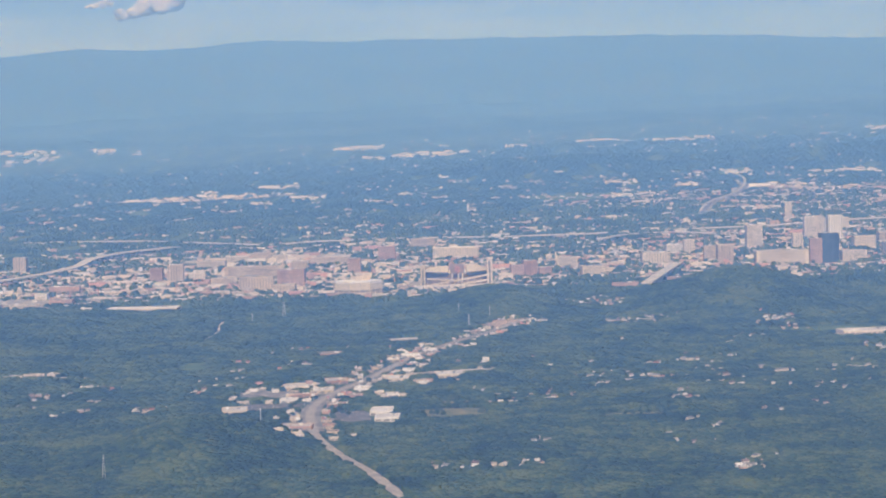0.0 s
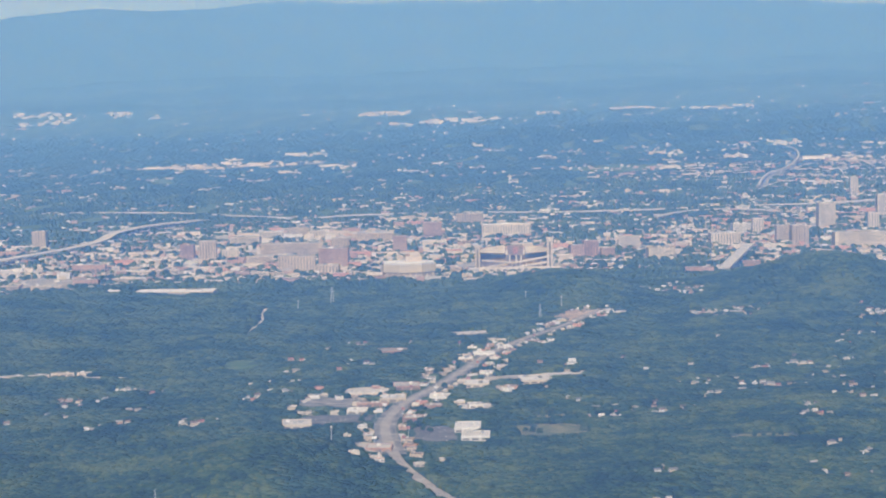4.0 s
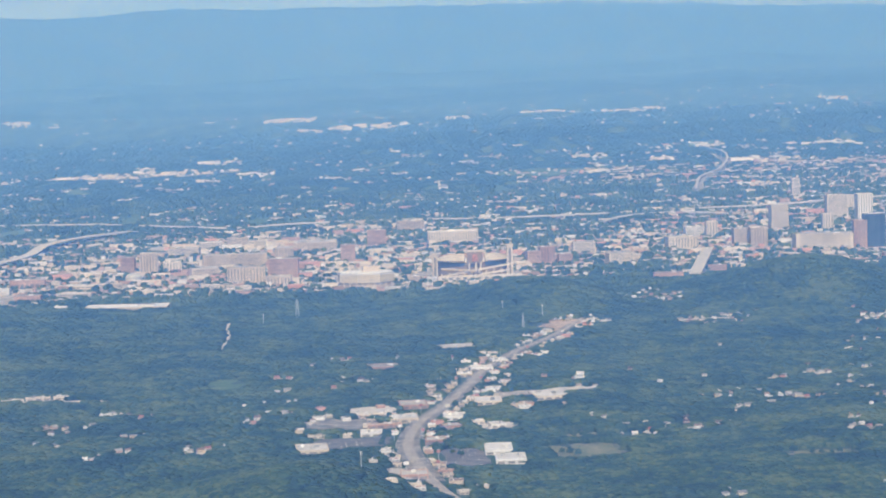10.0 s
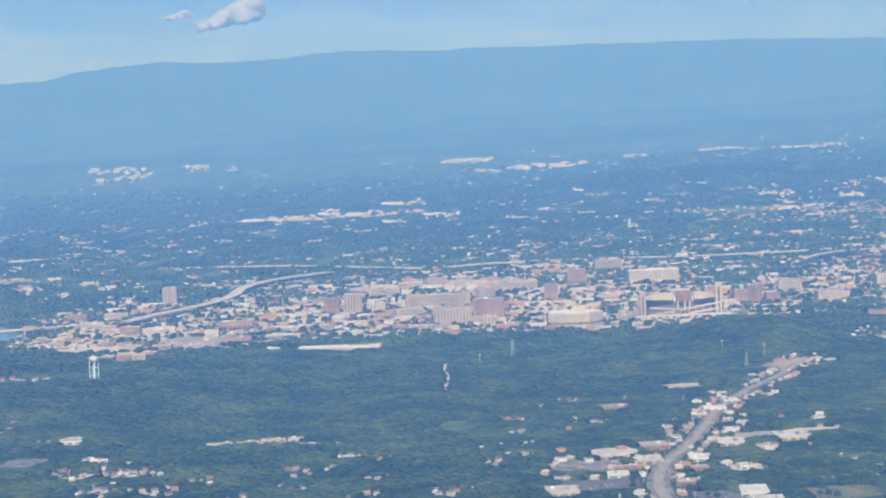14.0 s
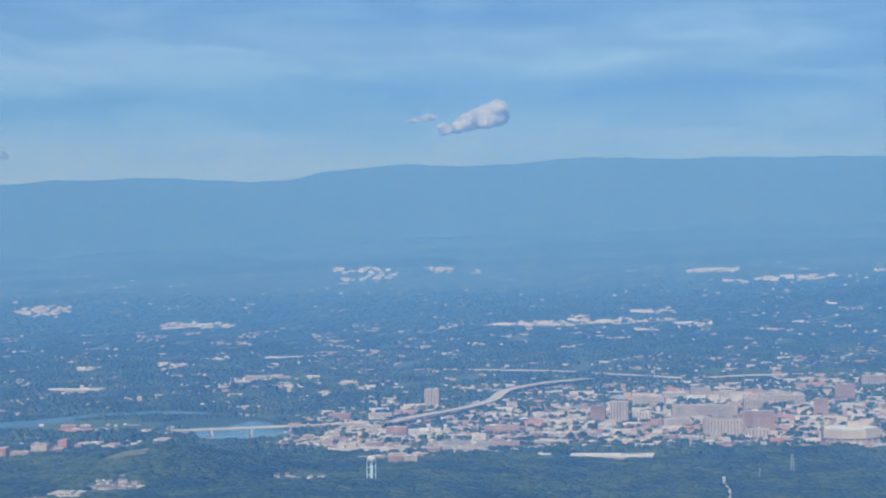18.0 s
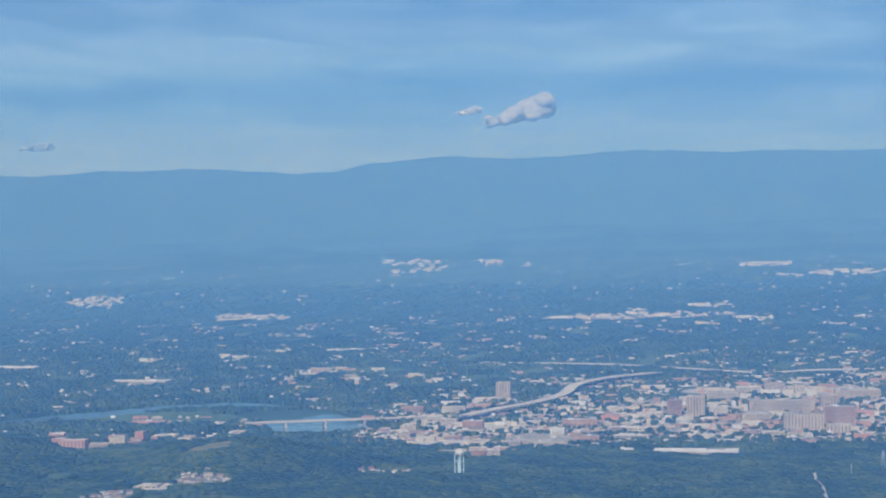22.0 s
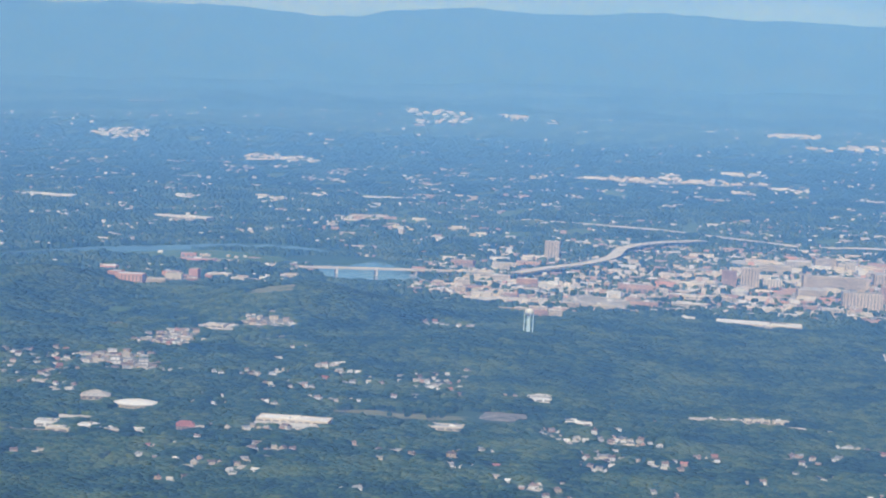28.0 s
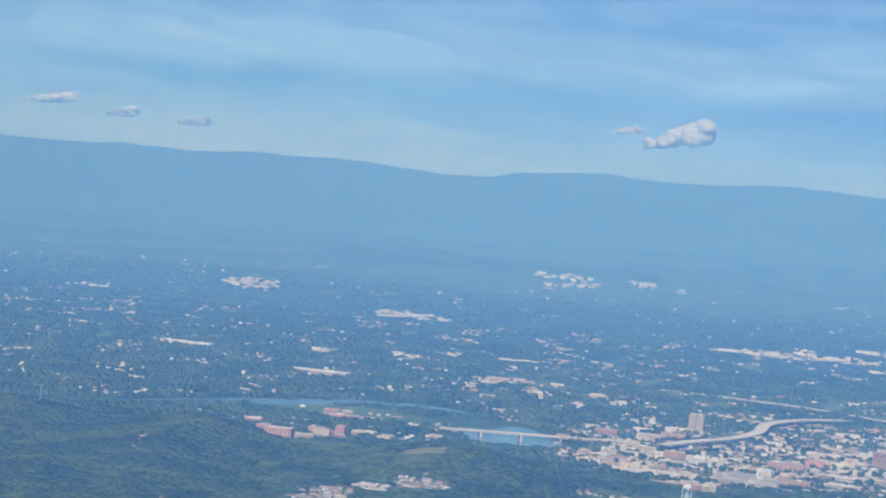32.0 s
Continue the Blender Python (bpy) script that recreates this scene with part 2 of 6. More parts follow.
M = {
    "leaf": material("leaf", [(0.017, 0.033, 0.010), (0.028, 0.052, 0.014), (0.042, 0.072, 0.018), (0.062, 0.094, 0.024), (0.100, 0.128, 0.036)], 0.6, 0.9, 0.6, "island", sheen=0.05, patches=1.7),
    "far_leaf": material("far_leaf", [(0.016, 0.034, 0.012), (0.030, 0.057, 0.018), (0.062, 0.096, 0.032)], 0.16, 0.9, 0.45, "island", sheen=0.08, patches=1.5),
    "mountain_leaf": material("mountain_leaf", [(0.016, 0.036, 0.014), (0.034, 0.060, 0.024), (0.060, 0.086, 0.038)], 0.12, 0.9, 0.0, sheen=0.05, patches=1.2),
    "grass": material("grass", [(0.05, 0.09, 0.03), (0.085, 0.135, 0.042), (0.15, 0.175, 0.07)], 1.4, 0.95, 0.2),
    "dry_grass": material("dry_grass", [(0.08, 0.11, 0.04), (0.16, 0.165, 0.075), (0.27, 0.24, 0.14)], 1.6, 0.95, 0.2),
    "bare_earth": material("bare_earth", [(0.26, 0.18, 0.12), (0.36, 0.27, 0.19), (0.48, 0.38, 0.28)], 0.8, 0.95, 0.2),
    "orange_earth": material("orange_earth", [(0.42, 0.20, 0.10), (0.55, 0.30, 0.17), (0.62, 0.40, 0.27)], 0.3, 0.95, 0.2),
    "asphalt": material("asphalt", [(0.09, 0.085, 0.08), (0.14, 0.135, 0.125), (0.21, 0.20, 0.185)], 1.8, 0.95, 0.2),
    "worn_road": material("worn_road", [(0.24, 0.215, 0.18), (0.34, 0.305, 0.255), (0.46, 0.415, 0.35)], 1.6, 0.95, 0.1),
    "pale_road": material("pale_road", [(0.44, 0.405, 0.345), (0.53, 0.49, 0.425), (0.62, 0.575, 0.505)], 0.9, 0.9, 0.1),
    "forecourt": material("forecourt", [(0.05, 0.065, 0.04), (0.13, 0.125, 0.11), (0.24, 0.225, 0.20), (0.44, 0.41, 0.36)], 2.6, 0.9, 0.1),
    "clay_lot": material("clay_lot", [(0.24, 0.19, 0.15), (0.37, 0.30, 0.24), (0.50, 0.42, 0.35)], 0.9, 0.95, 0.3),
    "concrete": material("concrete", [(0.36, 0.335, 0.295), (0.47, 0.44, 0.39), (0.60, 0.565, 0.51)], 1.4, 0.9, 0.3),
    "white_paint": material("white_paint", [(0.48, 0.465, 0.43), (0.62, 0.605, 0.57), (0.76, 0.75, 0.72)], 1.0, 0.7, 0.5),
    "white_roof": material("white_roof", [(0.38, 0.365, 0.335), (0.55, 0.53, 0.495), (0.74, 0.725, 0.69)], 0.9, 0.75, 0.7),
    "grey_roof": material("grey_roof", [(0.16, 0.16, 0.165), (0.27, 0.265, 0.26), (0.40, 0.39, 0.375)], 0.6, 0.9, 0.7),
    "gravel_roof": material("gravel_roof", [(0.24, 0.22, 0.19), (0.36, 0.33, 0.295), (0.50, 0.47, 0.42)], 0.9, 0.95, 0.7),
    "brown_roof": material("brown_roof", [(0.10, 0.07, 0.055), (0.19, 0.14, 0.11), (0.29, 0.22, 0.18)], 0.9, 0.9, 0.7),
    "red_roof": material("red_roof", [(0.22, 0.085, 0.065), (0.32, 0.14, 0.11), (0.42, 0.22, 0.18)], 0.9, 0.8, 0.4),
    "brick": material("brick", [(0.27, 0.155, 0.105), (0.36, 0.225, 0.16), (0.46, 0.315, 0.235)], 1.0, 0.9, 0.6),
    "red_brick": material("red_brick", [(0.36, 0.17, 0.115), (0.46, 0.24, 0.17), (0.55, 0.33, 0.24)], 1.0, 0.9, 0.5),
    "tan_brick": material("tan_brick", [(0.36, 0.285, 0.205), (0.46, 0.38, 0.285), (0.56, 0.48, 0.385)], 1.0, 0.9, 0.6),
    "cream": material("cream", [(0.42, 0.36, 0.27), (0.53, 0.465, 0.36), (0.63, 0.56, 0.45)], 1.0, 0.85, 0.5),
    "pale_stone": material("pale_stone", [(0.42, 0.37, 0.30), (0.53, 0.475, 0.395), (0.65, 0.59, 0.50)], 1.0, 0.85, 0.5),
    "dark_glass": material("dark_glass", [(0.025, 0.035, 0.05), (0.045, 0.06, 0.08), (0.07, 0.09, 0.11)], 1.0, 0.18, 0.5, sheen=0.6),
    "window": material("window", [(0.09, 0.075, 0.065), (0.16, 0.135, 0.115), (0.25, 0.22, 0.19)], 1.0, 0.4, 0.6, sheen=0.35),
    "steel": material("steel", [(0.40, 0.42, 0.43), (0.52, 0.54, 0.55), (0.64, 0.65, 0.66)], 1.0, 0.5, 0.2, metal=0.4),
    "pale_blue": material("pale_blue", [(0.55, 0.74, 0.80), (0.64, 0.82, 0.87), (0.74, 0.88, 0.91)], 0.6, 0.5, 0.2),
    "turquoise": material("turquoise", [(0.20, 0.42, 0.36), (0.28, 0.52, 0.46), (0.36, 0.60, 0.54)], 0.6, 0.8, 0.2),
    "bark": material("bark", [(0.07, 0.05, 0.035), (0.12, 0.09, 0.06), (0.18, 0.14, 0.10)], 2.0, 0.95, 0.4),
}


def ground_material():
    """Grass, scrub and shaded earth, with pavement worn through wherever the town stands."""
    mat = bpy.data.materials.new("ground")
    mat.use_nodes = True
    tree = mat.node_tree
    shader = tree.nodes["Principled BSDF"]
    shader.inputs["Roughness"].default_value = 0.95
    shader.inputs["Specular IOR Level"].default_value = 0.2
    place = tree.nodes.new("ShaderNodeNewGeometry").outputs["Position"]
    broad = node(tree, "ShaderNodeTexNoise", Scale=0.012, Detail=6.0, Roughness=0.65)
    fine = node(tree, "ShaderNodeTexNoise", Scale=0.22, Detail=5.0, Roughness=0.7)
    patch = node(tree, "ShaderNodeTexNoise", Scale=0.055, Detail=4.0, Roughness=0.6)
    for n in (broad, fine, patch):
        link(tree, place, n.inputs["Vector"])
    green = tree.nodes.new("ShaderNodeValToRGB")
    green.color_ramp.elements.new(0.5)
    for e, p, c in zip(green.color_ramp.elements, (0.32, 0.52, 0.72), ((0.024, 0.048, 0.016, 1), (0.042, 0.074, 0.023, 1), (0.082, 0.115, 0.038, 1))):
        e.position, e.color = p, c
    blend = math_node(tree, "MULTIPLY_ADD", fine.outputs[0], 0.6, math_node(tree, "MULTIPLY", broad.outputs[0], 0.4))
    link(tree, blend, green.inputs[0])
    grey = tree.nodes.new("ShaderNodeValToRGB")
    grey.color_ramp.elements.new(0.5)
    for e, p, c in zip(grey.color_ramp.elements, (0.34, 0.5, 0.66), ((0.12, 0.12, 0.09, 1), (0.31, 0.28, 0.24, 1), (0.52, 0.47, 0.41, 1))):
        e.position, e.color = p, c
    link(tree, fine.outputs[0], grey.inputs[0])
    paved = tree.nodes.new("ShaderNodeAttribute")
    paved.attribute_name = "paved"
    cover = math_node(tree, "ADD", paved.outputs["Fac"], math_node(tree, "MULTIPLY", math_node(tree, "SUBTRACT", patch.outputs[0], 0.5), 1.6))
    cover = math_node(tree, "MULTIPLY", math_node(tree, "SUBTRACT", cover, 0.5), 6.0, clamp=True)
    mix = tree.nodes.new("ShaderNodeMix")
    mix.data_type = "RGBA"
    link(tree, cover, mix.inputs["Factor"])
    link(tree, green.outputs[0], mix.inputs[6])
    link(tree, grey.outputs[0], mix.inputs[7])
    field = tree.nodes.new("ShaderNodeValToRGB")
    field.color_ramp.elements.new(0.5)
    for e, p, c in zip(field.color_ramp.elements, (0.34, 0.52, 0.68), ((0.045, 0.085, 0.028, 1), (0.095, 0.145, 0.045, 1), (0.20, 0.20, 0.095, 1))):
        e.position, e.color = p, c
    link(tree, blend, field.inputs[0])
    bare = tree.nodes.new("ShaderNodeAttribute")
    bare.attribute_name = "meadow"
    mown = tree.nodes.new("ShaderNodeMix")
    mown.data_type = "RGBA"
    link(tree, bare.outputs["Fac"], mown.inputs["Factor"])
    link(tree, mix.outputs[2], mown.inputs[6])
    link(tree, field.outputs[0], mown.inputs[7])
    link(tree, mown.outputs[2], shader.inputs["Base Color"])
    return mat


def water_material():
    mat = bpy.data.materials.new("river_water")
    mat.use_nodes = True
    tree = mat.node_tree
    shader = tree.nodes["Principled BSDF"]
    shader.inputs["Base Color"].default_value = (0.11, 0.20, 0.27, 1)
    shader.inputs["Roughness"].default_value = 0.12
    ripple = node(tree, "ShaderNodeTexNoise", Scale=0.8, Detail=3.0)
    link(tree, tree.nodes.new("ShaderNodeNewGeometry").outputs["Position"], ripple.inputs["Vector"])
    b = node(tree, "ShaderNodeBump", Strength=0.25, Distance=0.2)
    link(tree, ripple.outputs[0], b.inputs["Height"])
    link(tree, b.outputs[0], shader.inputs["Normal"])
    return mat


M["ground"], M["water"] = ground_material(), water_material()


def cloud_material():
    """White vapour that lets much of the sunlight through."""
    mat = bpy.data.materials.new("cloud_vapour")
    mat.use_nodes = True
    tree = mat.node_tree
    tree.nodes.remove(tree.nodes["Principled BSDF"])
    near = node(tree, "ShaderNodeBsdfDiffuse", Color=(0.97, 0.97, 0.97, 1))
    through_it = node(tree, "ShaderNodeBsdfTranslucent", Color=(0.97, 0.97, 0.97, 1))
    both = node(tree, "ShaderNodeMixShader", Fac=0.3)
    link(tree, near.outputs[0], both.inputs[1])
    link(tree, through_it.outputs[0], both.inputs[2])
    link(tree, both.outputs[0], tree.nodes["Material Output"].inputs["Surface"])
    return mat


M["cloud"] = cloud_material()

# ---- plan: where the town is built up, where the woods are cut ----
TOWN = [  # x, y, half-widths, how densely built
    (30, 1310, 230, 150, 1.0), (-130, 1330, 110, 120, 0.8), (330, 1350, 170, 140, 1.0), (70, 1500, 230, 90, 0.75),
    (430, 1480, 150, 200, 0.9), (480, 1950, 190, 260, 0.8), (-80, 2270, 170, 60, 0.7), (300, 1700, 260, 150, 0.35),
    (-170, 1200, 62, 62, 0.85), (-430, 1600, 260, 130, 0.3), (-440, 1850, 280, 120, 0.35), (90, 1720, 180, 70, 0.45),
]
HIGHWAY = [(92, 440), (82, 490), (72, 535), (65, 570), (62, 620), (63.5, 655), (70, 690), (82, 728), (93, 770), (104, 815), (121, 865), (142, 910), (158, 950), (163, 962)]
CLEARINGS = [  # x, y, half-widths, turn: lots, lawns and cuttings
    (78, 615, 9, 13, 0), (107, 737, 10, 11, 0), (47, 651, 14, 13, 0), (100, 893, 9, 12, 0), (114, 625, 12, 13, 0), (175, 596, 11, 7, 0),
    (309, 885, 22, 20, 0), (-177, 739, 20, 10, 0), (149, 941, 9, 17, 20), (-147, 747, 11, 14, 0), (7, 799, 7, 14, 0), (-268, 1016, 12, 12, 0),
    (-325, 1025, 12, 5, 0), (-390, 986, 1.6, 20, 8), (-128, 1182, 15, 22, 0), (-186, 1012, 13, 9, 0), (9, 1186, 8, 20, 0), (92, 671, 7, 9, 0), (133, 772, 6, 8, 0), (60, 588, 8, 12, 0),
]


def paved_at(x, y):
    x, y = np.asarray(x, float), np.asarray(y, float)
    v = np.zeros(np.broadcast(x, y).shape)
    for cx, cy, sx, sy, dense in TOWN:
        r = ((x - cx) / sx) ** 2 + ((y - cy) / sy) ** 2
        v = np.maximum(v, dense * np.clip(1.35 - r * 0.85, 0, 1))
    return v * np.clip((y - 1095 - 0.02 * np.abs(x)) / 25, 0, 1)


def lumps(x, y, size, seed):
    """A smooth uneven field between about -1 and 1."""
    r = np.random.RandomState(seed)
    v = np.zeros(np.shape(x))
    for k in range(7):
        a, f, p = r.uniform(0, 6.283), r.uniform(0.6, 2.2) / size, r.uniform(0, 6.283)
        v += np.sin((x * math.cos(a) + y * math.sin(a)) * f * 6.283 + p + 1.3 * np.sin((x * math.sin(a) - y * math.cos(a)) * f * 4.1 + p))
    return v / 4.2


def meadow_at(x, y):
    """Open farmland and mown ground between the far woods: 1 where no wood stands."""
    v = np.clip((lumps(x, y / 2.2, 75, 61) + 0.45 * lumps(x, y / 2.2, 26, 62) - 0.42) / 0.2, 0, 1)
    return v * np.clip((y - 1420) / 120, 0, 1) * (1 - np.clip(paved_at(x, y), 0, 1))


def in_clearing(x, y, grow=0.0):
    hit = np.zeros(np.shape(x), bool)
    for cx, cy, sx, sy, turn in CLEARINGS:
        c, s = math.cos(radians(turn)), math.sin(radians(turn))
        u, v = (x - cx) * c + (y - cy) * s, -(x - cx) * s + (y - cy) * c
        hit |= (u / (sx + grow)) ** 4 + (v / (sy + grow)) ** 4 < 1
    return hit


def smooth_line(line, steps=6):
    out = []
    pts = [line[0], *line, line[-1]]
    for i in range(1, len(pts) - 2):
        p0, p1, p2, p3 = (np.array(p, float) for p in pts[i - 1:i + 3])
        for k in range(steps):
            t = k / steps
            out.append(0.5 * (2 * p1 + (p2 - p0) * t + (2 * p0 - 5 * p1 + 4 * p2 - p3) * t * t + (3 * p1 - p0 - 3 * p2 + p3) * t ** 3))
    out.append(np.array(line[-1], float))
    return out


HIGHWAY_LINE = [tuple(p) for p in smooth_line(HIGHWAY)]


def mesh_of(name, verts, faces, mat, smooth=False):
    me = bpy.data.meshes.new(name)
    me.from_pydata([tuple(map(float, v)) for v in verts], [], faces)
    me.materials.append(mat)
    if smooth:
        me.polygons.foreach_set("use_smooth", np.ones(len(me.polygons), bool))
    me.update()
    return me


def build_ground():
    ys = np.concatenate([np.linspace(-4900, 260, 24), np.geomspace(300, 1000, 120)[0:], np.linspace(1006, 1700, 110), np.geomspace(1708, 4960, 150)])
    us = np.linspace(-1, 1, 321)
    us = np.sign(us) * (0.55 * np.abs(us) + 0.45 * np.abs(us) ** 3)
    Y, U = np.meshgrid(ys, us, indexing="ij")
    X = U * np.maximum(900, 1.0 * Y) * 0.8
    Zz = land(X, Y) - 0.05
    n, m = Y.shape
    verts = np.stack([X, Y, Zz], -1).reshape(-1, 3)
    ids = np.arange(n * m).reshape(n, m)
    faces = np.stack([ids[:-1, :-1], ids[:-1, 1:], ids[1:, 1:], ids[1:, :-1]], -1).reshape(-1, 4).tolist()
    me = mesh_of("ground", verts, faces, M["ground"], True)
    at = me.attributes.new("paved", "FLOAT", "POINT")
    at.data.foreach_set("value", paved_at(X, Y).ravel().astype(np.float32))
    at = me.attributes.new("meadow", "FLOAT", "POINT")
    at.data.foreach_set("value", meadow_at(X, Y).ravel().astype(np.float32))
    tagged(new("ground", me), "rolling green land with paved ground in the town", "ground", kind="structure")


def build_mountains():
    """The long flat-topped ridge that closes the view, with lower foothills before it, both on a wide arc round the valley."""
    px = [-2600, -1900, -1340, -1090, -880, -770, -705, -530, -350, -200, 30, 470, 800, 1160, 1700, 2600]
    pz = [236, 240, 250, 258, 246, 247, 260, 276, 268, 282, 280, 276, 274, 258, 250, 240]
    belts = (("foothills", 3420, 3600, 5.0, 3.0), ("foothills", 3720, 3900, 7.0, 5.0), ("foothills", 4080, 4260, 9.0, 7.0), ("mountain_ridge", 4280, 4650, None, 9.0))
    for name, r0, r1, lift, seed in belts:
        az = np.linspace(radians(-36), radians(36), 460)
        flat = 4700 * np.tan(az)
        rows = []
        for k in range(17):
            f = k / 16
            radius = r0 + (r1 - r0) * f
            rough = np.array([noise.noise((x / 150 + seed, k * 0.23, seed)) + 0.5 * noise.noise((x / 52, k * 0.5, seed)) + 0.25 * noise.noise((x / 19, k * 0.9, seed)) for x in flat])
            fine = np.array([noise.noise((x / 9, seed, k * 0.1)) for x in flat])
            base = land(r0 * np.sin(az), r0 * np.cos(az)) - 4
            if lift is None:
                top = 106 + (np.interp(flat, px, pz) - 106) * r1 * np.cos(az) / 4700
                shape = math.sin(min(1.0, f * 1.12) * math.pi / 2) ** 1.15 if f < 0.9 else 1.0 - (f - 0.9) * 2.0
            else:
                swell = np.array([0.7 * noise.noise((x / 420, seed, 2.0)) + 0.5 * noise.noise((x / 140, seed, 8.0)) for x in flat])
                top = land(r1 * np.sin(az), r1 * np.cos(az)) + np.maximum(-6.0, lift + 15 * swell)
                shape = math.sin(f * math.pi * 0.55) if f < 0.92 else 0.8
            swing = radius + 14 * rough
            bulk = 1.0 if lift is None else 0.35
            rows.append(np.stack([swing * np.sin(az), swing * np.cos(az), base + (top - base) * shape + rough * bulk * (2 + 8 * math.sin(f * math.pi)) + 1.2 * fine], -1))
        V = np.array(rows)
        n, m = V.shape[:2]
        ids = np.arange(n * m).reshape(n, m)
        faces = np.stack([ids[:-1, :-1], ids[:-1, 1:], ids[1:, 1:], ids[1:, :-1]], -1).reshape(-1, 4).tolist()
        label = "long wooded mountain ridge blue with haze" if lift is None else "low wooded foothills below the mountain ridge"
        tagged(new(name, mesh_of(name, V.reshape(-1, 3), faces, M["mountain_leaf"], True)), label, "mountain", kind="structure")


def ribbon(name, line, width, mat, lift, label, category="road", deck=0.0, end=1.0):
    """A strip that follows a line over the land; deck: how high it is carried."""
    verts, faces = [], []
    for i, p in enumerate(line):
        a, b = line[max(0, i - 1)], line[min(len(line) - 1, i + 1)]
        dx, dy = b[0] - a[0], b[1] - a[1]
        s = math.hypot(dx, dy)
        wide = width * (1 + (end - 1) * i / (len(line) - 1))
        nx, ny = -dy / s * wide / 2, dx / s * wide / 2
        z = p[2] if len(p) > 2 else ground_at(p[0], p[1])
        for k in (-1, -0.33, 0.33, 1):
            x, y = p[0] + nx * k, p[1] + ny * k
            verts.append((x, y, (z if deck else max(z, ground_at(x, y))) + lift + deck))
        if i:
            o = 4 * i
            for k in range(3):
                faces.append((o - 4 + k, o - 3 + k, o + 1 + k, o + k))
    return tagged(new(name, mesh_of(name, verts, faces, mat)), label, category, kind="structure")


def sheet(name, cx, cy, sx, sy, turn, mat, lift, label, category="ground", wobble=0.12):
    """A flat patch that lies on the land, with an uneven edge."""
    verts, faces = [(cx, cy, ground_at(cx, cy) + lift)], []
    c, s = math.cos(radians(turn)), math.sin(radians(turn))
    rings, n = 5, 36
    for r in range(1, rings + 1):
        for k in range(n):
            a = 2 * math.pi * k / n
            q = 1 / (abs(math.cos(a)) ** 7 + abs(math.sin(a)) ** 7) ** (1 / 7)
            q *= r / rings * (1 + wobble * (noise.noise((cx + 2 * math.cos(a), cy + 2 * math.sin(a), 0.5)) + 0.8 * noise.noise((cx + 5 * math.cos(a), cy + 5 * math.sin(a), 3.5))))
            u, v = q * sx * math.cos(a), q * sy * math.sin(a)
            x, y = cx + u * c - v * s, cy + u * s + v * c
            verts.append((x, y, ground_at(x, y) + lift))
    for k in range(n):
        faces.append((0, 1 + k, 1 + (k + 1) % n))
    for r in range(1, rings):
        for k in range(n):
            a, b = 1 + (r - 1) * n + k, 1 + (r - 1) * n + (k + 1) % n
            faces.append((a, a + n, b + n, b))
    return tagged(new(name, mesh_of(name, verts, faces, mat)), label, category, kind="structure")


def build_haze(start, density, label):
    """The summer haze over the valley beyond a line across it."""
    ring = [(4790 * math.sin(a), 4790 * math.cos(a)) for a in np.linspace(-math.pi, math.pi, 181)[:-1]]
    ring = [(x, max(y, start)) for x, y in ring if y > start - 400]
    bm = bmesh.new()
    lo, hi = [[bm.verts.new((x, y, z)) for x, y in ring] for z in (-60, HAZE_TOP)]
    n = len(ring)
    for k in range(n):
        bm.faces.new((lo[k], hi[k], hi[(k + 1) % n], lo[(k + 1) % n]))
    bm.faces.new(hi)
    bm.faces.new(lo[::-1])
    bmesh.ops.recalc_face_normals(bm, faces=bm.faces)
    me = bpy.data.meshes.new("haze")
    bm.to_mesh(me)
    bm.free()
    mat = bpy.data.materials.new("summer_haze")
    mat.use_nodes = True
    tree = mat.node_tree
    tree.nodes.remove(tree.nodes["Principled BSDF"])
    air = node(tree, "ShaderNodeVolumeScatter", Density=density, Anisotropy=-0.3)
    air.inputs["Color"].default_value = (*HAZE_TINT, 1)
    soot = node(tree, "ShaderNodeVolumeAbsorption", Density=density)
    soot.inputs["Color"].default_value = (*[1 - v for v in HAZE_LOSS], 1)
    both = tree.nodes.new("ShaderNodeAddShader")
    link(tree, air.outputs[0], both.inputs[0])
    link(tree, soot.outputs[0], both.inputs[1])
    link(tree, both.outputs[0], tree.nodes["Material Output"].inputs["Volume"])
    me.materials.append(mat)
    tagged(new("haze", me), label, "haze", kind="structure")


FAR_HAZE = 0.00014
HAZE, HAZE_TINT, HAZE_LOSS, HAZE_TOP = 0.00042, (0.172, 0.465, 1.20), (0.17, 0.14, 0.03), 290
build_ground()
build_mountains()
build_haze(-4800, HAZE, "thin blue summer haze filling the valley air")
build_haze(1900, FAR_HAZE, "thicker blue haze over the far valley")


# ---- roads, water and open ground ----
FAR_EARTH = [(-506, 3534, 22, 60, 0), (-930, 3477, 26, 40, 0)]


def at_level(line, z):
    return [(p[0], p[1], z) for p in line]


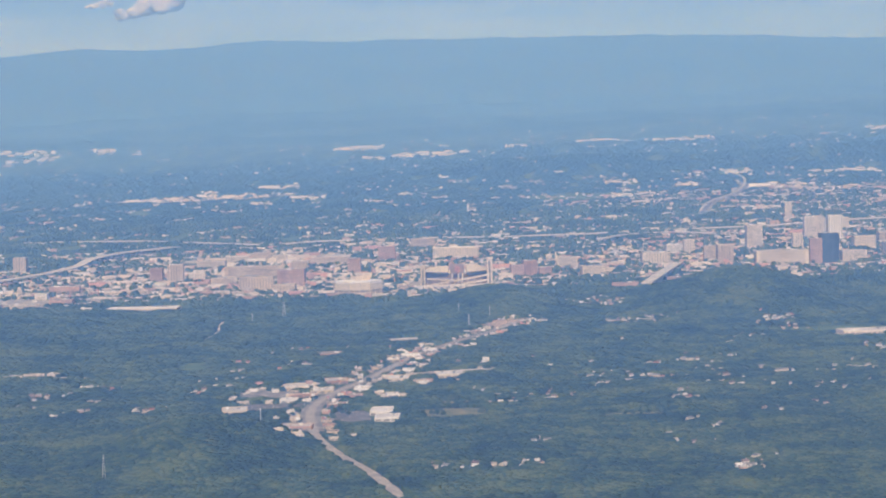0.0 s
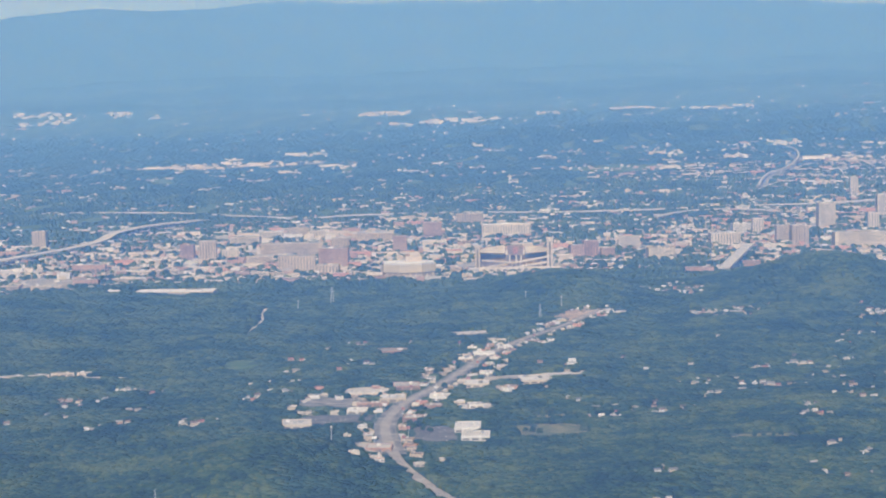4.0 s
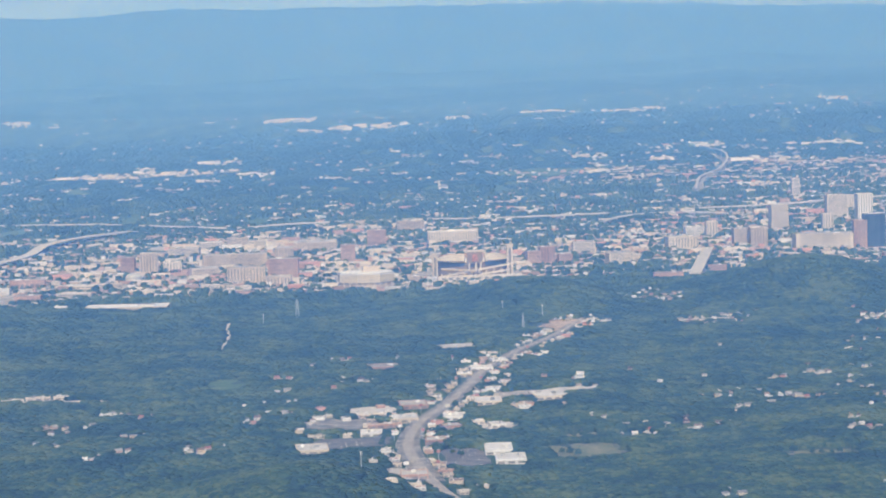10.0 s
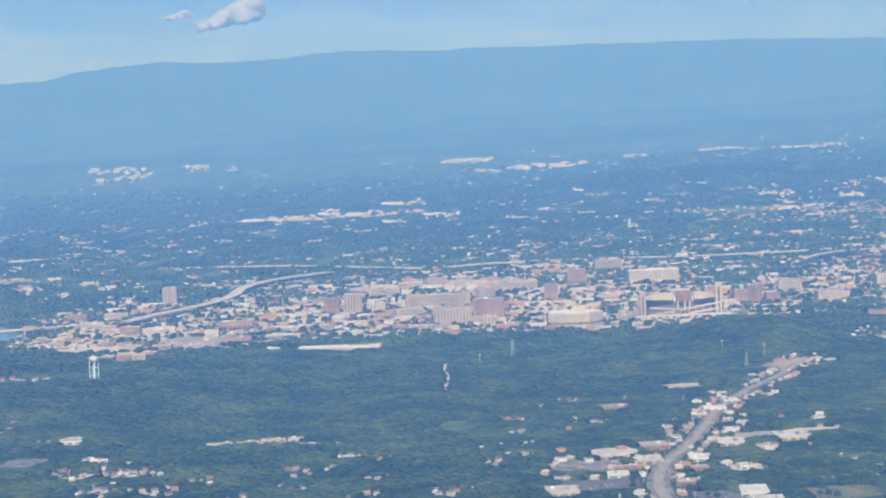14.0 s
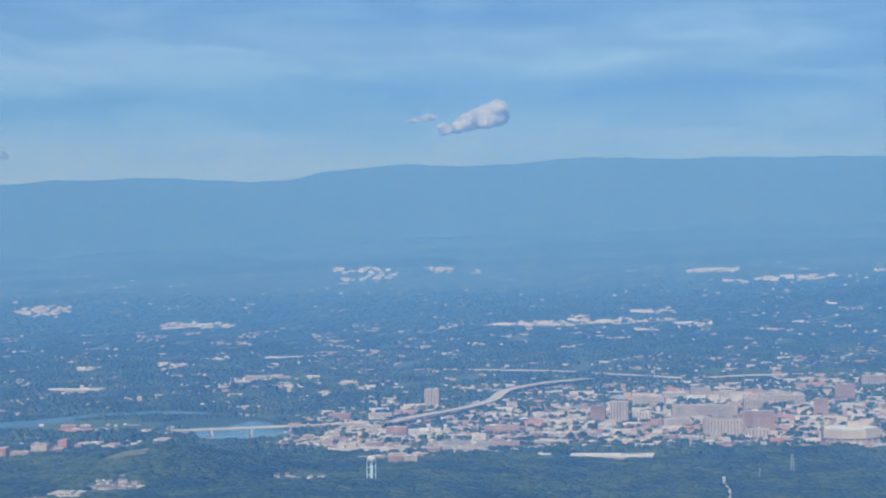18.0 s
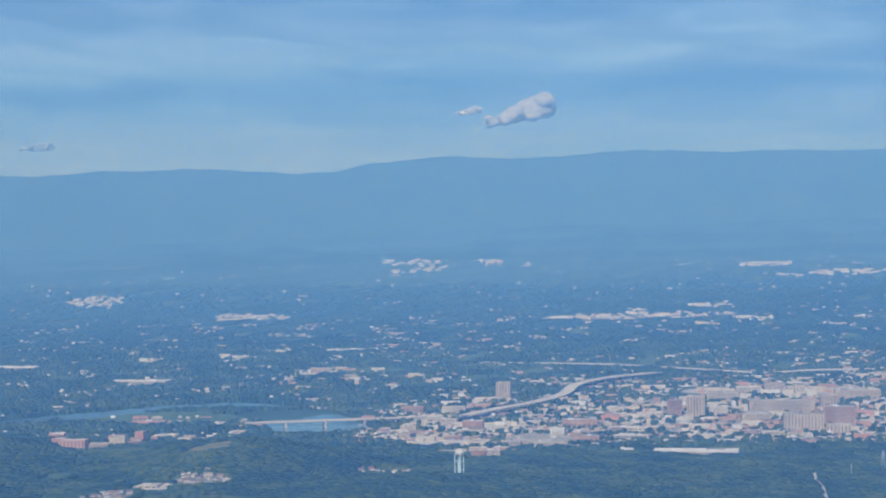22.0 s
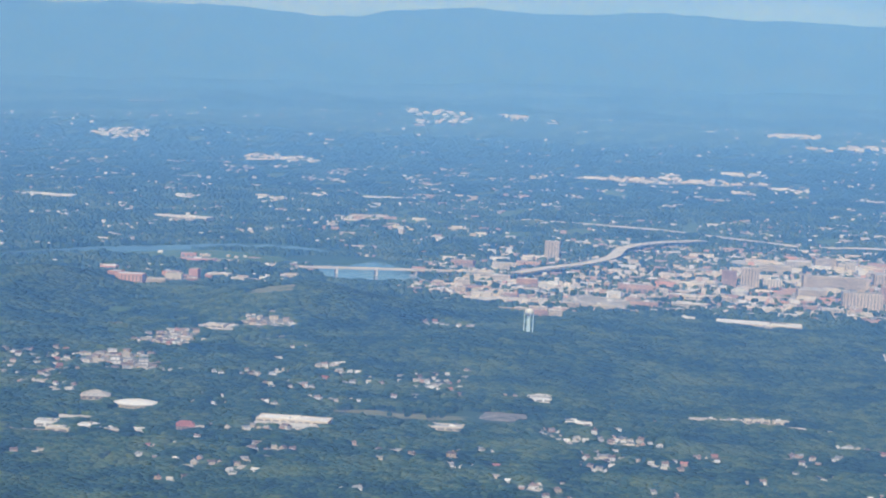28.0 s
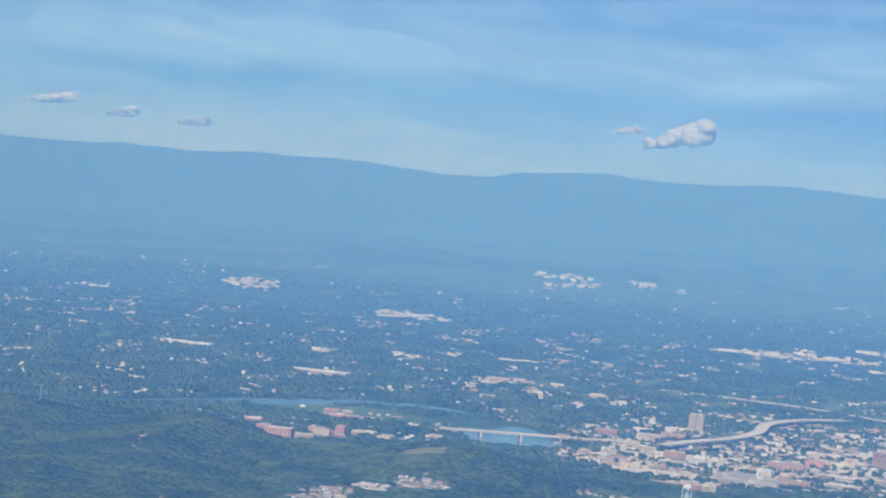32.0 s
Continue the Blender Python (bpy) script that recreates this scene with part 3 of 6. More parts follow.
ribbon("pavement", [p for p in HIGHWAY_LINE if 570 < p[1] < 950], 7.6, M["forecourt"], 0.2, "patched concrete forecourts along the highway", "pavement", end=0.55)
ribbon("road", HIGHWAY_LINE, 3.9, M["worn_road"], 0.34, "worn grey four-lane highway winding through shops", end=0.5)
for line, wide in ((RIVER_WEST, 29.0), (RIVER_BEND, 54.0), (RIVER_EAST, 20.0)):
    ribbon("river", at_level(smooth_line(line), -1.0), wide, M["water"], 0.0, "calm blue river between wooded banks", "water")
LAWNS = [(114, 625, 12, 12), (116, 650, 7, 6), (175, 596, 11, 5), (304, 887, 24, 12), (-177, 739, 20, 8), (-268, 1016, 11, 10), (9, 1186, 8, 14),
         (6, 800, 5, 16), (-331, 990, 6, 12), (-321, 945, 5, 9), (-316, 915, 4, 5), (-372, 1308, 46, 30), (-316, 1302, 34, 28), (-289, 1640, 40, 30), (292, 2035, 55, 40)]
for i, (x, y, sx, sy) in enumerate(LAWNS):
    sheet("lawn", x, y, sx, sy, 0, M["dry_grass" if i in (0, 1, 2, 4, 5, 9) else "grass"], 0.10, "open mown field among the woods", "lawn", 0.75)
LOTS = [(77, 617, 6.5, 17, "asphalt"), (107, 737, 9, 10, "worn_road"), (46, 652, 12, 11, "asphalt"), (100, 893, 8, 12, "concrete"), (92, 671, 5, 7, "concrete"),
        (-140, 752, 8, 9, "forecourt"), (-170, 1150, 22, 22, "concrete"), (-118, 1180, 16, 18, "worn_road"), (-160, 1250, 24, 20, "concrete"), (-268, 690, 7, 6, "concrete"),
        (60, 588, 7, 10, "concrete"), (44, 690, 12, 14, "forecourt"), (56, 716, 9, 12, "concrete"), (-48, 764, 16, 5, "concrete"), (-205, 702, 12, 6, "concrete"),
        (-275, 664, 9, 4, "forecourt"), (125, 742, 8, 8, "concrete"), (215, 955, 12, 10, "concrete"), (-277, 942, 9, 7, "concrete"), (-293, 838, 10, 20, "forecourt"), (-279, 816, 6.5, 18, "forecourt"), (-287, 908, 8, 17, "forecourt"), (-160, 1104, 13, 8, "clay_lot"), (-138, 1120, 16, 8, "clay_lot"), (-180, 1178, 19, 16, "clay_lot"), (-124, 1158, 14, 11, "clay_lot"), (-104, 1150, 10, 8, "clay_lot"), (-196, 1212, 16, 10, "clay_lot"), (-257, 954, 10, 10, "forecourt"), (10, 1450, 60, 26, "concrete"), (310, 850, 12, 12, "concrete")]
for x, y, sx, sy, kind in LOTS:
    sheet("parking_lot", x, y, sx, sy, 0, M[kind], 0.13, "open paved lot between low buildings", "pavement", 0.2)
sheet("bare_ground", 149, 945, 8, 17, -25, M["bare_earth"], 0.11, "bare brown graded earth on the hilltop", "ground", 0.25)
sheet("court", -141, 1160, 5, 7, 0, M["turquoise"], 0.2, "turquoise painted sports court", "court", 0.1)
ribbon("street", smooth_line([(-158, 1196), (-143, 1180), (-128, 1166), (-108, 1160), (-92, 1168)]), 2.4, M["pale_road"], 0.2, "pale curving slip road at the freeway junction", "road")
ribbon("street", smooth_line([(-150, 1166), (-132, 1176), (-114, 1190), (-104, 1212), (-108, 1238)]), 2.0, M["pale_road"], 0.24, "pale curving slip road at the freeway junction", "road")
ribbon("street", [(-128 + 9.5 * math.cos(a / 14 * 6.2832), 1186 + 17 * math.sin(a / 14 * 6.2832)) for a in range(15)], 2.2, M["pale_road"], 0.2, "pale looping ramp at the freeway junction", "road")
sheet("bare_ground", -325, 1012, 12, 4, 0, M["bare_earth"], 0.11, "strip of bare brown earth in the woods", "ground", 0.25)
sheet("bare_ground", -390, 986, 1.7, 20, 8, M["bare_earth"], 0.11, "steep bare reddish cutting in the woods", "ground", 0.3)
TRACK = [(6.2, 1016), (5.6, 990), (6.6, 966), (5.0, 924), (4.3, 884)]
ribbon("track", smooth_line(TRACK), 1.4, M["concrete"], 0.14, "pale dirt track climbing a wooded slope", "road")
STREETS = [[(-46, 774), (-60, 768), (-82, 764)], [(-240, 660), (-200, 668), (-150, 676)], [(-275, 875), (-262, 905), (-245, 930)], [(-300, 790), (-280, 830), (-262, 860)], [(70, 690), (50, 690), (30, 700)],
           [(82, 728), (100, 735), (124, 740)], [(92, 671), (118, 668)], [(200, 760), (230, 770), (280, 775)], [(150, 755), (190, 748), (215, 742)], [(220, 870), (240, 880), (262, 872)]]
for line in STREETS:
    ribbon("street", smooth_line(line), 1.8, M["worn_road"], 0.14, "narrow grey side street among houses", "road")
sheet("bare_ground", *FAR_EARTH[0], M["orange_earth"], 1.5, "far patch of raw orange earth", "ground", 0.3)
sheet("bare_ground", *FAR_EARTH[1], M["orange_earth"], 1.5, "far strip of pinkish bare earth", "ground", 0.3)

# ---- things: helpers ----
KEEP_CLEAR = []        # x, y, radius: no tree grows here


def add_box(bm, x, y, z, sx, sy, sz, taper=1.0):
    """A box whose base centre is at x, y, z."""
    v = []
    for k, f in ((0, 1.0), (1, taper)):
        for i, j in ((-1, -1), (1, -1), (1, 1), (-1, 1)):
            v.append(bm.verts.new((x + i * sx / 2 * f, y + j * sy / 2 * f, z + k * sz)))
    for f in ((3, 2, 1, 0), (4, 5, 6, 7), (0, 1, 5, 4), (1, 2, 6, 5), (2, 3, 7, 6), (3, 0, 4, 7)):
        bm.faces.new([v[i] for i in f])


def add_prism(bm, ring, z0, z1, cap=True):
    lo = [bm.verts.new((x, y, z0)) for x, y in ring]
    hi = [bm.verts.new((x, y, z1)) for x, y in ring]
    n = len(ring)
    for k in range(n):
        bm.faces.new((lo[k], lo[(k + 1) % n], hi[(k + 1) % n], hi[k]))
    if cap:
        bm.faces.new(hi)
        bm.faces.new(lo[::-1])


def add_gable(bm, sx, sy, z, rise, over=0.1, hip=0.0):
    """A pitched roof with its ridge along x."""
    x, y = sx / 2 + over, sy / 2 + over
    v = [bm.verts.new(p) for p in ((-x, -y, z), (x, -y, z), (x, y, z), (-x, y, z), (-x + hip, 0, z + rise), (x - hip, 0, z + rise))]
    for f in ((0, 1, 5, 4), (2, 3, 4, 5), (1, 2, 5), (3, 0, 4), (3, 2, 1, 0)):
        bm.faces.new([v[i] for i in f])


def part(name, bm, mat, parent, label="", at=None):
    me = bpy.data.meshes.new(name)
    bmesh.ops.recalc_face_normals(bm, faces=bm.faces)
    bm.to_mesh(me)
    bm.free()
    me.materials.append(mat)
    ob = new(name, me)
    ob.parent = parent
    if at:
        ob.location = at
    return tagged(ob, label)


def shared(name, me, parent, at, turn=0.0, scale=(1, 1, 1)):
    ob = new(name, me)
    ob.parent, ob.location, ob.rotation_euler, ob.scale = parent, at, (0, 0, turn), scale
    return ob


def thing(name, x, y, turn, label, category, group="", clear=0.0, z=None):
    ob = new(name)
    ob.empty_display_size = 0.5
    ob.matrix_world = pose(x, y, ground_at(x, y) if z is None else z, 0, 0, turn)
    if clear:
        KEEP_CLEAR.append((x, y, clear))
    return tagged(ob, label, category, group)


def unit_mesh(name, mat):
    """A unit box standing on the origin, which panes and strips share."""
    bm = bmesh.new()
    add_box(bm, 0, 0, 0, 1, 1, 1)
    me = bpy.data.meshes.new(name)
    bmesh.ops.recalc_face_normals(bm, faces=bm.faces)
    bm.to_mesh(me)
    bm.free()
    me.materials.append(mat)
    return me


PANE, GLASS, UNIT_GREY, UNIT_WHITE = (unit_mesh(n, M[k]) for n, k in (("pane", "window"), ("glass", "dark_glass"), ("roof_unit", "grey_roof"), ("roof_unit", "white_paint")))


def block(x, y, w, d, h, turn, wall, roof, label, style="bands", category="building", group="", rng=random, name="building"):
    """A flat-roofed block: walls with a raised parapet, the roof between, windows floor by floor or bay by bay, and plant on top."""
    sunk = 1.2
    b = thing(name, x, y, turn, label, category, group, clear=0)
    n = max(1, int(max(w, d) / 6))
    for k in range(n):
        off = ((k + 0.5) / n - 0.5) * max(w, d)
        c, s = math.cos(radians(turn)), math.sin(radians(turn))
        ox, oy = (off, 0) if w >= d else (0, off)
        KEEP_CLEAR.append((x + ox * c - oy * s, y + ox * s + oy * c, 0.55 * min(w, d) + 0.5))
    bm = bmesh.new()
    add_box(bm, 0, 0, -sunk, w, d, h + sunk - 0.25)
    part("wall", bm, M[wall], b)
    bm = bmesh.new()
    t = min(0.3, 0.06 * w)
    for px, py, sx, sy in ((0, -d / 2 + t / 2, w + 0.1, t), (0, d / 2 - t / 2, w + 0.1, t), (-w / 2 + t / 2, 0, t, d - 2 * t), (w / 2 - t / 2, 0, t, d - 2 * t)):
        add_box(bm, px, py, h - 0.25, sx, sy, 0.25)
    part("parapet", bm, M[wall], b)
    bm = bmesh.new()
    add_box(bm, 0, 0, h - 0.25, w - 2 * t - 0.01, d - 2 * t - 0.01, 0.09)
    part("roof", bm, M[roof], b)
    floors = max(1, round(h / 0.85))
    if style == "bands":
        for k in range(floors):
            z = (k + 0.35) * (h - 0.3) / floors
            shared("window", PANE, b, (0, -d / 2, z), 0, (w * 0.88, 0.08, 0.32 * h / floors))
            if k % 2 == 0:
                shared("window", PANE, b, (-w / 2, 0, z), 0, (0.08, d * 0.86, 0.42 * h / floors))
                shared("window", PANE, b, (w / 2, 0, z), 0, (0.08, d * 0.86, 0.42 * h / floors))
    elif style == "bays":
        n = max(3, int(w / 1.7))
        for k in range(n):
            shared("window", PANE, b, ((k + 0.5) / n * w - w / 2, -d / 2, 0.4), 0, (w / n * 0.3, 0.08, h - 1.0))
        n = max(2, int(d / 2.2))
        for k in range(n):
            for side in (-1, 1):
                shared("window", PANE, b, (side * w / 2, (k + 0.5) / n * d - d / 2, 0.4), 0, (0.08, d / n * 0.3, h - 1.0))
    elif style == "glass":
        n = max(4, int(w / 1.6))
        for k in range(n):
            shared("window", GLASS, b, ((k + 0.5) / n * w - w / 2, -d / 2, 0.3), 0, (w / n * 0.94, 0.12, h - 0.8))
        n = max(3, int(d / 1.6))
        for k in range(n):
            for side in (-1, 1):
                shared("window", GLASS, b, (side * w / 2, (k + 0.5) / n * d - d / 2, 0.3), 0, (0.12, d / n * 0.94, h - 0.8))
    elif style == "shop":
        n = max(2, int(w / 2.4))
        for k in range(n):
            shared("window", PANE, b, ((k + 0.5) / n * w - w / 2, -d / 2, 0.1), 0, (w / n * 0.7, 0.08, h * 0.45))
    for k in range(rng.choice((1, 2, 2, 3)) if w > 5 else 1):
        s = rng.uniform(0.08, 0.2) * w
        shared("roof_unit", rng.choice((UNIT_GREY, UNIT_WHITE)), b, (rng.uniform(-0.3, 0.3) * w, rng.uniform(-0.25, 0.25) * d, h - 0.16), 0, (s, min(s, d * 0.4), rng.uniform(0.35, 0.8)))
    return b


class Heap:
    """Many small buildings joined into one piece of stuff: walls and roofs in two materials."""

    def __init__(self):
        self.verts, self.faces, self.mats = [], [], []

    def add(self, x, y, w, d, h, turn, rise=0.0, sunk=1.0):
        z, o = ground_at(x, y), len(self.verts)
        c, s = math.cos(radians(turn)), math.sin(radians(turn))

        def put(u, v, k):
            self.verts.append((x + u * c - v * s, y + u * s + v * c, z + k))
        for k in (-sunk, h):
            for i, j in ((-1, -1), (1, -1), (1, 1), (-1, 1)):
                put(i * w / 2, j * d / 2, k)
        for i in range(4):
            self.faces.append((o + i, o + (i + 1) % 4, o + 4 + (i + 1) % 4, o + 4 + i))
            self.mats.append(0)
        e = 0.08 if rise else -0.12
        for i, j in ((-1, -1), (1, -1), (1, 1), (-1, 1)):
            put(i * (w / 2 + e), j * (d / 2 + e), h + (0.0 if rise else -0.1))
        if rise:
            put(-w / 2 - e, 0, h + rise)
            put(w / 2 + e, 0, h + rise)
            self.faces += [(o + 8, o + 9, o + 13, o + 12), (o + 10, o + 11, o + 12, o + 13), (o + 9, o + 10, o + 13), (o + 11, o + 8, o + 12)]
            self.mats += [1, 1, 0, 0]
        else:
            self.faces.append((o + 8, o + 9, o + 10, o + 11))
            self.mats.append(1)
            for i in range(4):
                self.faces.append((o + 4 + i, o + 4 + (i + 1) % 4, o + 8 + (i + 1) % 4, o + 8 + i))
                self.mats.append(0)

    def finish(self, name, wall, roof, label, category):
        if not self.verts:
            return
        me = mesh_of(name, self.verts, self.faces, M[wall])
        me.materials.append(M[roof])
        me.polygons.foreach_set("material_index", np.array(self.mats, np.int32))
        me.update()
        tagged(new(name, me), label, category, kind="stuff")

# ---- landmarks ----
def ellipse(rx, ry, n, a0=0.0, a1=6.2832):
    return [(rx * math.cos(a0 + (a1 - a0) * k / n), ry * math.sin(a0 + (a1 - a0) * k / n)) for k in range(n)]


def ring_wall(bm, rx0, ry0, z0, rx1, ry1, z1, thick, a0, a1, n=28):
    """A curved wall between two angles, leaning from the first ellipse at its foot to the second at its top."""
    rows = []
    for k in range(n + 1):
        a = a0 + (a1 - a0) * k / n
        c, s = math.cos(a), math.sin(a)
        rows.append([bm.verts.new(p) for p in ((rx0 * c, ry0 * s, z0), (rx1 * c, ry1 * s, z1), ((rx1 - thick) * c, (ry1 - thick) * s, z1), ((rx0 - thick) * c, (ry0 - thick) * s, z0))])
    for a, b in zip(rows, rows[1:]):
        for i in range(4):
            bm.faces.new((a[i], b[i], b[(i + 1) % 4], a[(i + 1) % 4]))
    bm.faces.new(rows[0])
    bm.faces.new(rows[-1][::-1])


def stadium(x, y):
    st = thing("stadium", x, y, 0, "large open football stadium with cream upper stands and a dark scoreboard", "stadium", z=ground_at(x, y))
    for k in (-14, 0, 14):
        KEEP_CLEAR.append((x + k, y, 20))
        KEEP_CLEAR.append((x + k, y - 24, 9))
    full = 2 * math.pi
    bm = bmesh.new()
    ring_wall(bm, 19.8, 21.3, -1, 19.8, 21.3, 8.6, 1.0, 0, full, 48)
    # the shade below the stands is put into this wall's dark brown colour
    part("outer_wall", bm, M["brown_roof"], st, "brick lower wall coloured dark brown for its shadow")
    bm = bmesh.new()
    ring_wall(bm, 13, 14, 0.6, 19.0, 20.6, 8.2, 0.5, 0, full, 48)
    part("lower_stand", bm, M["concrete"], st)
    bm = bmesh.new()
    add_prism(bm, ellipse(13, 14, 32), 0.0, 0.4)
    part("pitch", bm, M["grass"], st, "green playing field")
    for i, (a0, a1) in enumerate(((3.45, 4.45), (4.98, 5.98))):
        bm = bmesh.new()
        steps, rows = 14, []
        for k in range(steps + 1):
            a, f = a0 + (a1 - a0) * k / steps, (k / steps if i == 0 else 1 - k / steps)
            tall = 0.5 + 3.3 * math.sin(min(1.0, f * 1.15) * math.pi / 2)
            rows.append([bm.verts.new((r * math.cos(a), (r + 1.5) * math.sin(a), z)) for r, z in ((20.6, 9.6), (22.6, 9.6), (21.2, 9.6 + tall), (20.4, 9.6 + tall))])
        for lo, hi in zip(rows, rows[1:]):
            for k in range(4):
                bm.faces.new((lo[k], hi[k], hi[(k + 1) % 4], lo[(k + 1) % 4]))
        bm.faces.new(rows[0])
        bm.faces.new(rows[-1][::-1])
        part("upper_stand", bm, M["cream"], st, "cream panelled upper stand")
        bm = bmesh.new()
        ring_wall(bm, 21.9, 23.5, 9.0, 22.6, 24.2, 9.6, 1.4, a0, a1)
        part("stand_rim", bm, M["pale_stone"], st)
    bm = bmesh.new()
    ring_wall(bm, 21.2, 22.7, 5.0, 22.2, 23.8, 10.4, 0.9, 0.15, 2.99, 40)
    part("far_stand", bm, M["brick"], st, "tall brick-red far stand")
    bm = bmesh.new()
    add_box(bm, 0, -22.6, 8.3, 8.6, 1.4, 6.0)
    part("scoreboard", bm, M["brown_roof"], st, "dark brown scoreboard back")
    bm = bmesh.new()
    add_box(bm, 0, -23.5, 9.2, 3.0, 0.5, 4.0)
    part("score_panel", bm, M["red_roof"], st, "red panel")
    for k in (-3.2, 0.6, 3.2):
        bm = bmesh.new()
        add_box(bm, k, -23.2, -1, 1.0, 1.0, 9.6)
        part("scoreboard_pier", bm, M["pale_stone"], st)
    for x0, w, h in ((-21.0, 3.0, 13.6), (20.6, 3.4, 17.5)):
        bm = bmesh.new()
        add_box(bm, x0, -11.0, -1, w, 3.2, h)
        add_box(bm, x0, -11.0, h - 1, w + 0.7, 3.8, 0.9)
        t = part("stair_tower", bm, M["cream"], st, "cream stair tower")
        bm = bmesh.new()
        add_box(bm, x0, -12.65, 1.0, w * 0.35, 0.12, h - 3.5)
        part("window", bm, M["window"], t)
    for k, (x0, z0, x1, z1) in enumerate(((-19, 1.2, 2, 4.4), (2, 4.4, 20, 7.2), (-19, 5.6, 0, 3.8), (3, 2.0, 19, 4.0))):
        bm = bmesh.new()
        v = []
        for xx, zz in ((x0, z0), (x1, z1)):
            yy = -24.4 - 0.35 * k
            for dy, dz in ((-0.9, 0), (0.9, 0), (0.9, 0.8), (-0.9, 0.8)):
                v.append(bm.verts.new((xx, yy + dy, zz + dz)))
        for f in ((0, 1, 2, 3), (7, 6, 5, 4), (0, 4, 5, 1), (1, 5, 6, 2), (2, 6, 7, 3), (3, 7, 4, 0)):
            bm.faces.new([v[i] for i in f])
        part("ramp", bm, M["pale_stone"], st, "pale sloping access ramp")
    for k in range(10):
        bm = bmesh.new()
        add_box(bm, -18.5 + k * 4.1, -25.4, -1, 0.55, 0.55, 4.2 + 0.28 * k)
        part("column", bm, M["pale_stone"], st)
    bm = bmesh.new()
    add_box(bm, 2, -28.5, -1.5, 46, 5.0, 3.6)
    part("terrace", bm, M["pale_stone"], st, "pale concrete terrace")
    for k in range(11):
        shared("window", PANE, st, (-18 + k * 3.9, -31.02, 0.2), 0, (2.0, 0.1, 1.1))
    for sx, sy in ((-17, 13), (17, 13), (-22, -5), (22, -5)):
        bm = bmesh.new()
        add_box(bm, sx, sy, 6, 0.3, 0.3, 7.5)
        add_box(bm, sx, sy, 13.5, 1.8, 0.4, 0.9)
        part("floodlight", bm, M["steel"], st)


def arena(x, y):
    ar = thing("arena", x, y, 4, "octagonal cream sports arena with a white roof", "arena")
    for k in (-9, 0, 9):
        KEEP_CLEAR.append((x + k, y, 13))
        KEEP_CLEAR.append((x + k, y - 16, 7))
    octo = lambda r, q: [(r * math.cos(math.pi / 8 + k * math.pi / 4), q * math.sin(math.pi / 8 + k * math.pi / 4)) for k in range(8)]
    for name, r, q, z0, z1, mat, label in (("base", 15.5, 13, -1.2, 1.9, "tan_brick", "tan brick base"), ("recess", 14.2, 11.8, 1.9, 2.8, "window", "dark recessed window band"),
                                           ("upper_wall", 15.9, 13.4, 2.8, 7.4, "cream", "overhanging cream panel wall"), ("roof", 15.2, 12.8, 7.4, 8.0, "white_roof", "flat white roof"),
                                           ("rim", 16.0, 13.5, 7.0, 7.4, "white_paint", "white eaves rim")):
        bm = bmesh.new()
        add_prism(bm, octo(r, q), z0, z1)
        part(name, bm, M[mat], ar, label)
    bm = bmesh.new()
    add_box(bm, 3, 2, 8.0, 9, 5, 2.8)
    part("roof_house", bm, M["tan_brick"], ar, "brown plant house")
    for k in (-1, 1):
        bm = bmesh.new()
        add_box(bm, k * 8, 15, -1, 13, 8, 5.5)
        part("wing", bm, M["pale_stone"], ar, "pale low wing")
    bm = bmesh.new()
    add_box(bm, 0, -16, -1.2, 42, 7, 1.9)
    part("terrace", bm, M["concrete"], ar, "concrete terrace round the foot")
    for k in range(9):
        bm = bmesh.new()
        add_box(bm, -13 + k * 3.2, -13.0 if abs(k - 4) < 3 else -11.0, -1, 0.5, 0.5, 3.8)
        part("pillar", bm, M["pale_stone"], ar)


def water_tower(x, y):
    z = ground_at(x, y)
    wt = thing("water_tower", x, y, 0, "pale blue elevated water tank on tall legs", "water tower", clear=3)
    wt.scale = (1.3, 1.3, 1.2)
    bm = bmesh.new()
    bmesh.ops.create_uvsphere(bm, u_segments=20, v_segments=12, radius=1.0, matrix=Matrix.Translation((0, 0, 8.2)) @ Matrix.Diagonal((1.5, 1.5, 1.3, 1)))
    bmesh.ops.create_cone(bm, cap_ends=True, segments=20, radius1=1.53, radius2=1.53, depth=0.14, matrix=Matrix.Translation((0, 0, 8.0)))
    part("tank", bm, M["white_paint"], wt, "rounded white tank")
    bm = bmesh.new()
    bmesh.ops.create_cone(bm, cap_ends=True, segments=10, radius1=0.25, radius2=0.22, depth=8.4, matrix=Matrix.Translation((0, 0, 3.2)))
    part("riser", bm, M["pale_blue"], wt)
    for k in range(4):
        a = math.pi / 2 * k + 0.35
        leg = bmesh.new()
        bmesh.ops.create_cone(leg, cap_ends=True, segments=8, radius1=0.15, radius2=0.12, depth=9.0, matrix=Matrix.Translation((1.5 * math.cos(a), 1.5 * math.sin(a), 3.4)))
        part("leg", leg, M["pale_blue"], wt, "slim pale blue leg")
    for zz in (2.4, 5.2):
        bm = bmesh.new()
        ring_wall(bm, 1.5, 1.5, zz, 1.5, 1.5, zz + 0.12, 0.08, 0, 2 * math.pi, 12)
        part("brace", bm, M["pale_blue"], wt)
    bm = bmesh.new()
    bmesh.ops.create_cone(bm, cap_ends=True, segments=8, radius1=0.2, radius2=0.02, depth=0.5, matrix=Matrix.Translation((0, 0, 9.6)))
    part("finial", bm, M["steel"], wt)


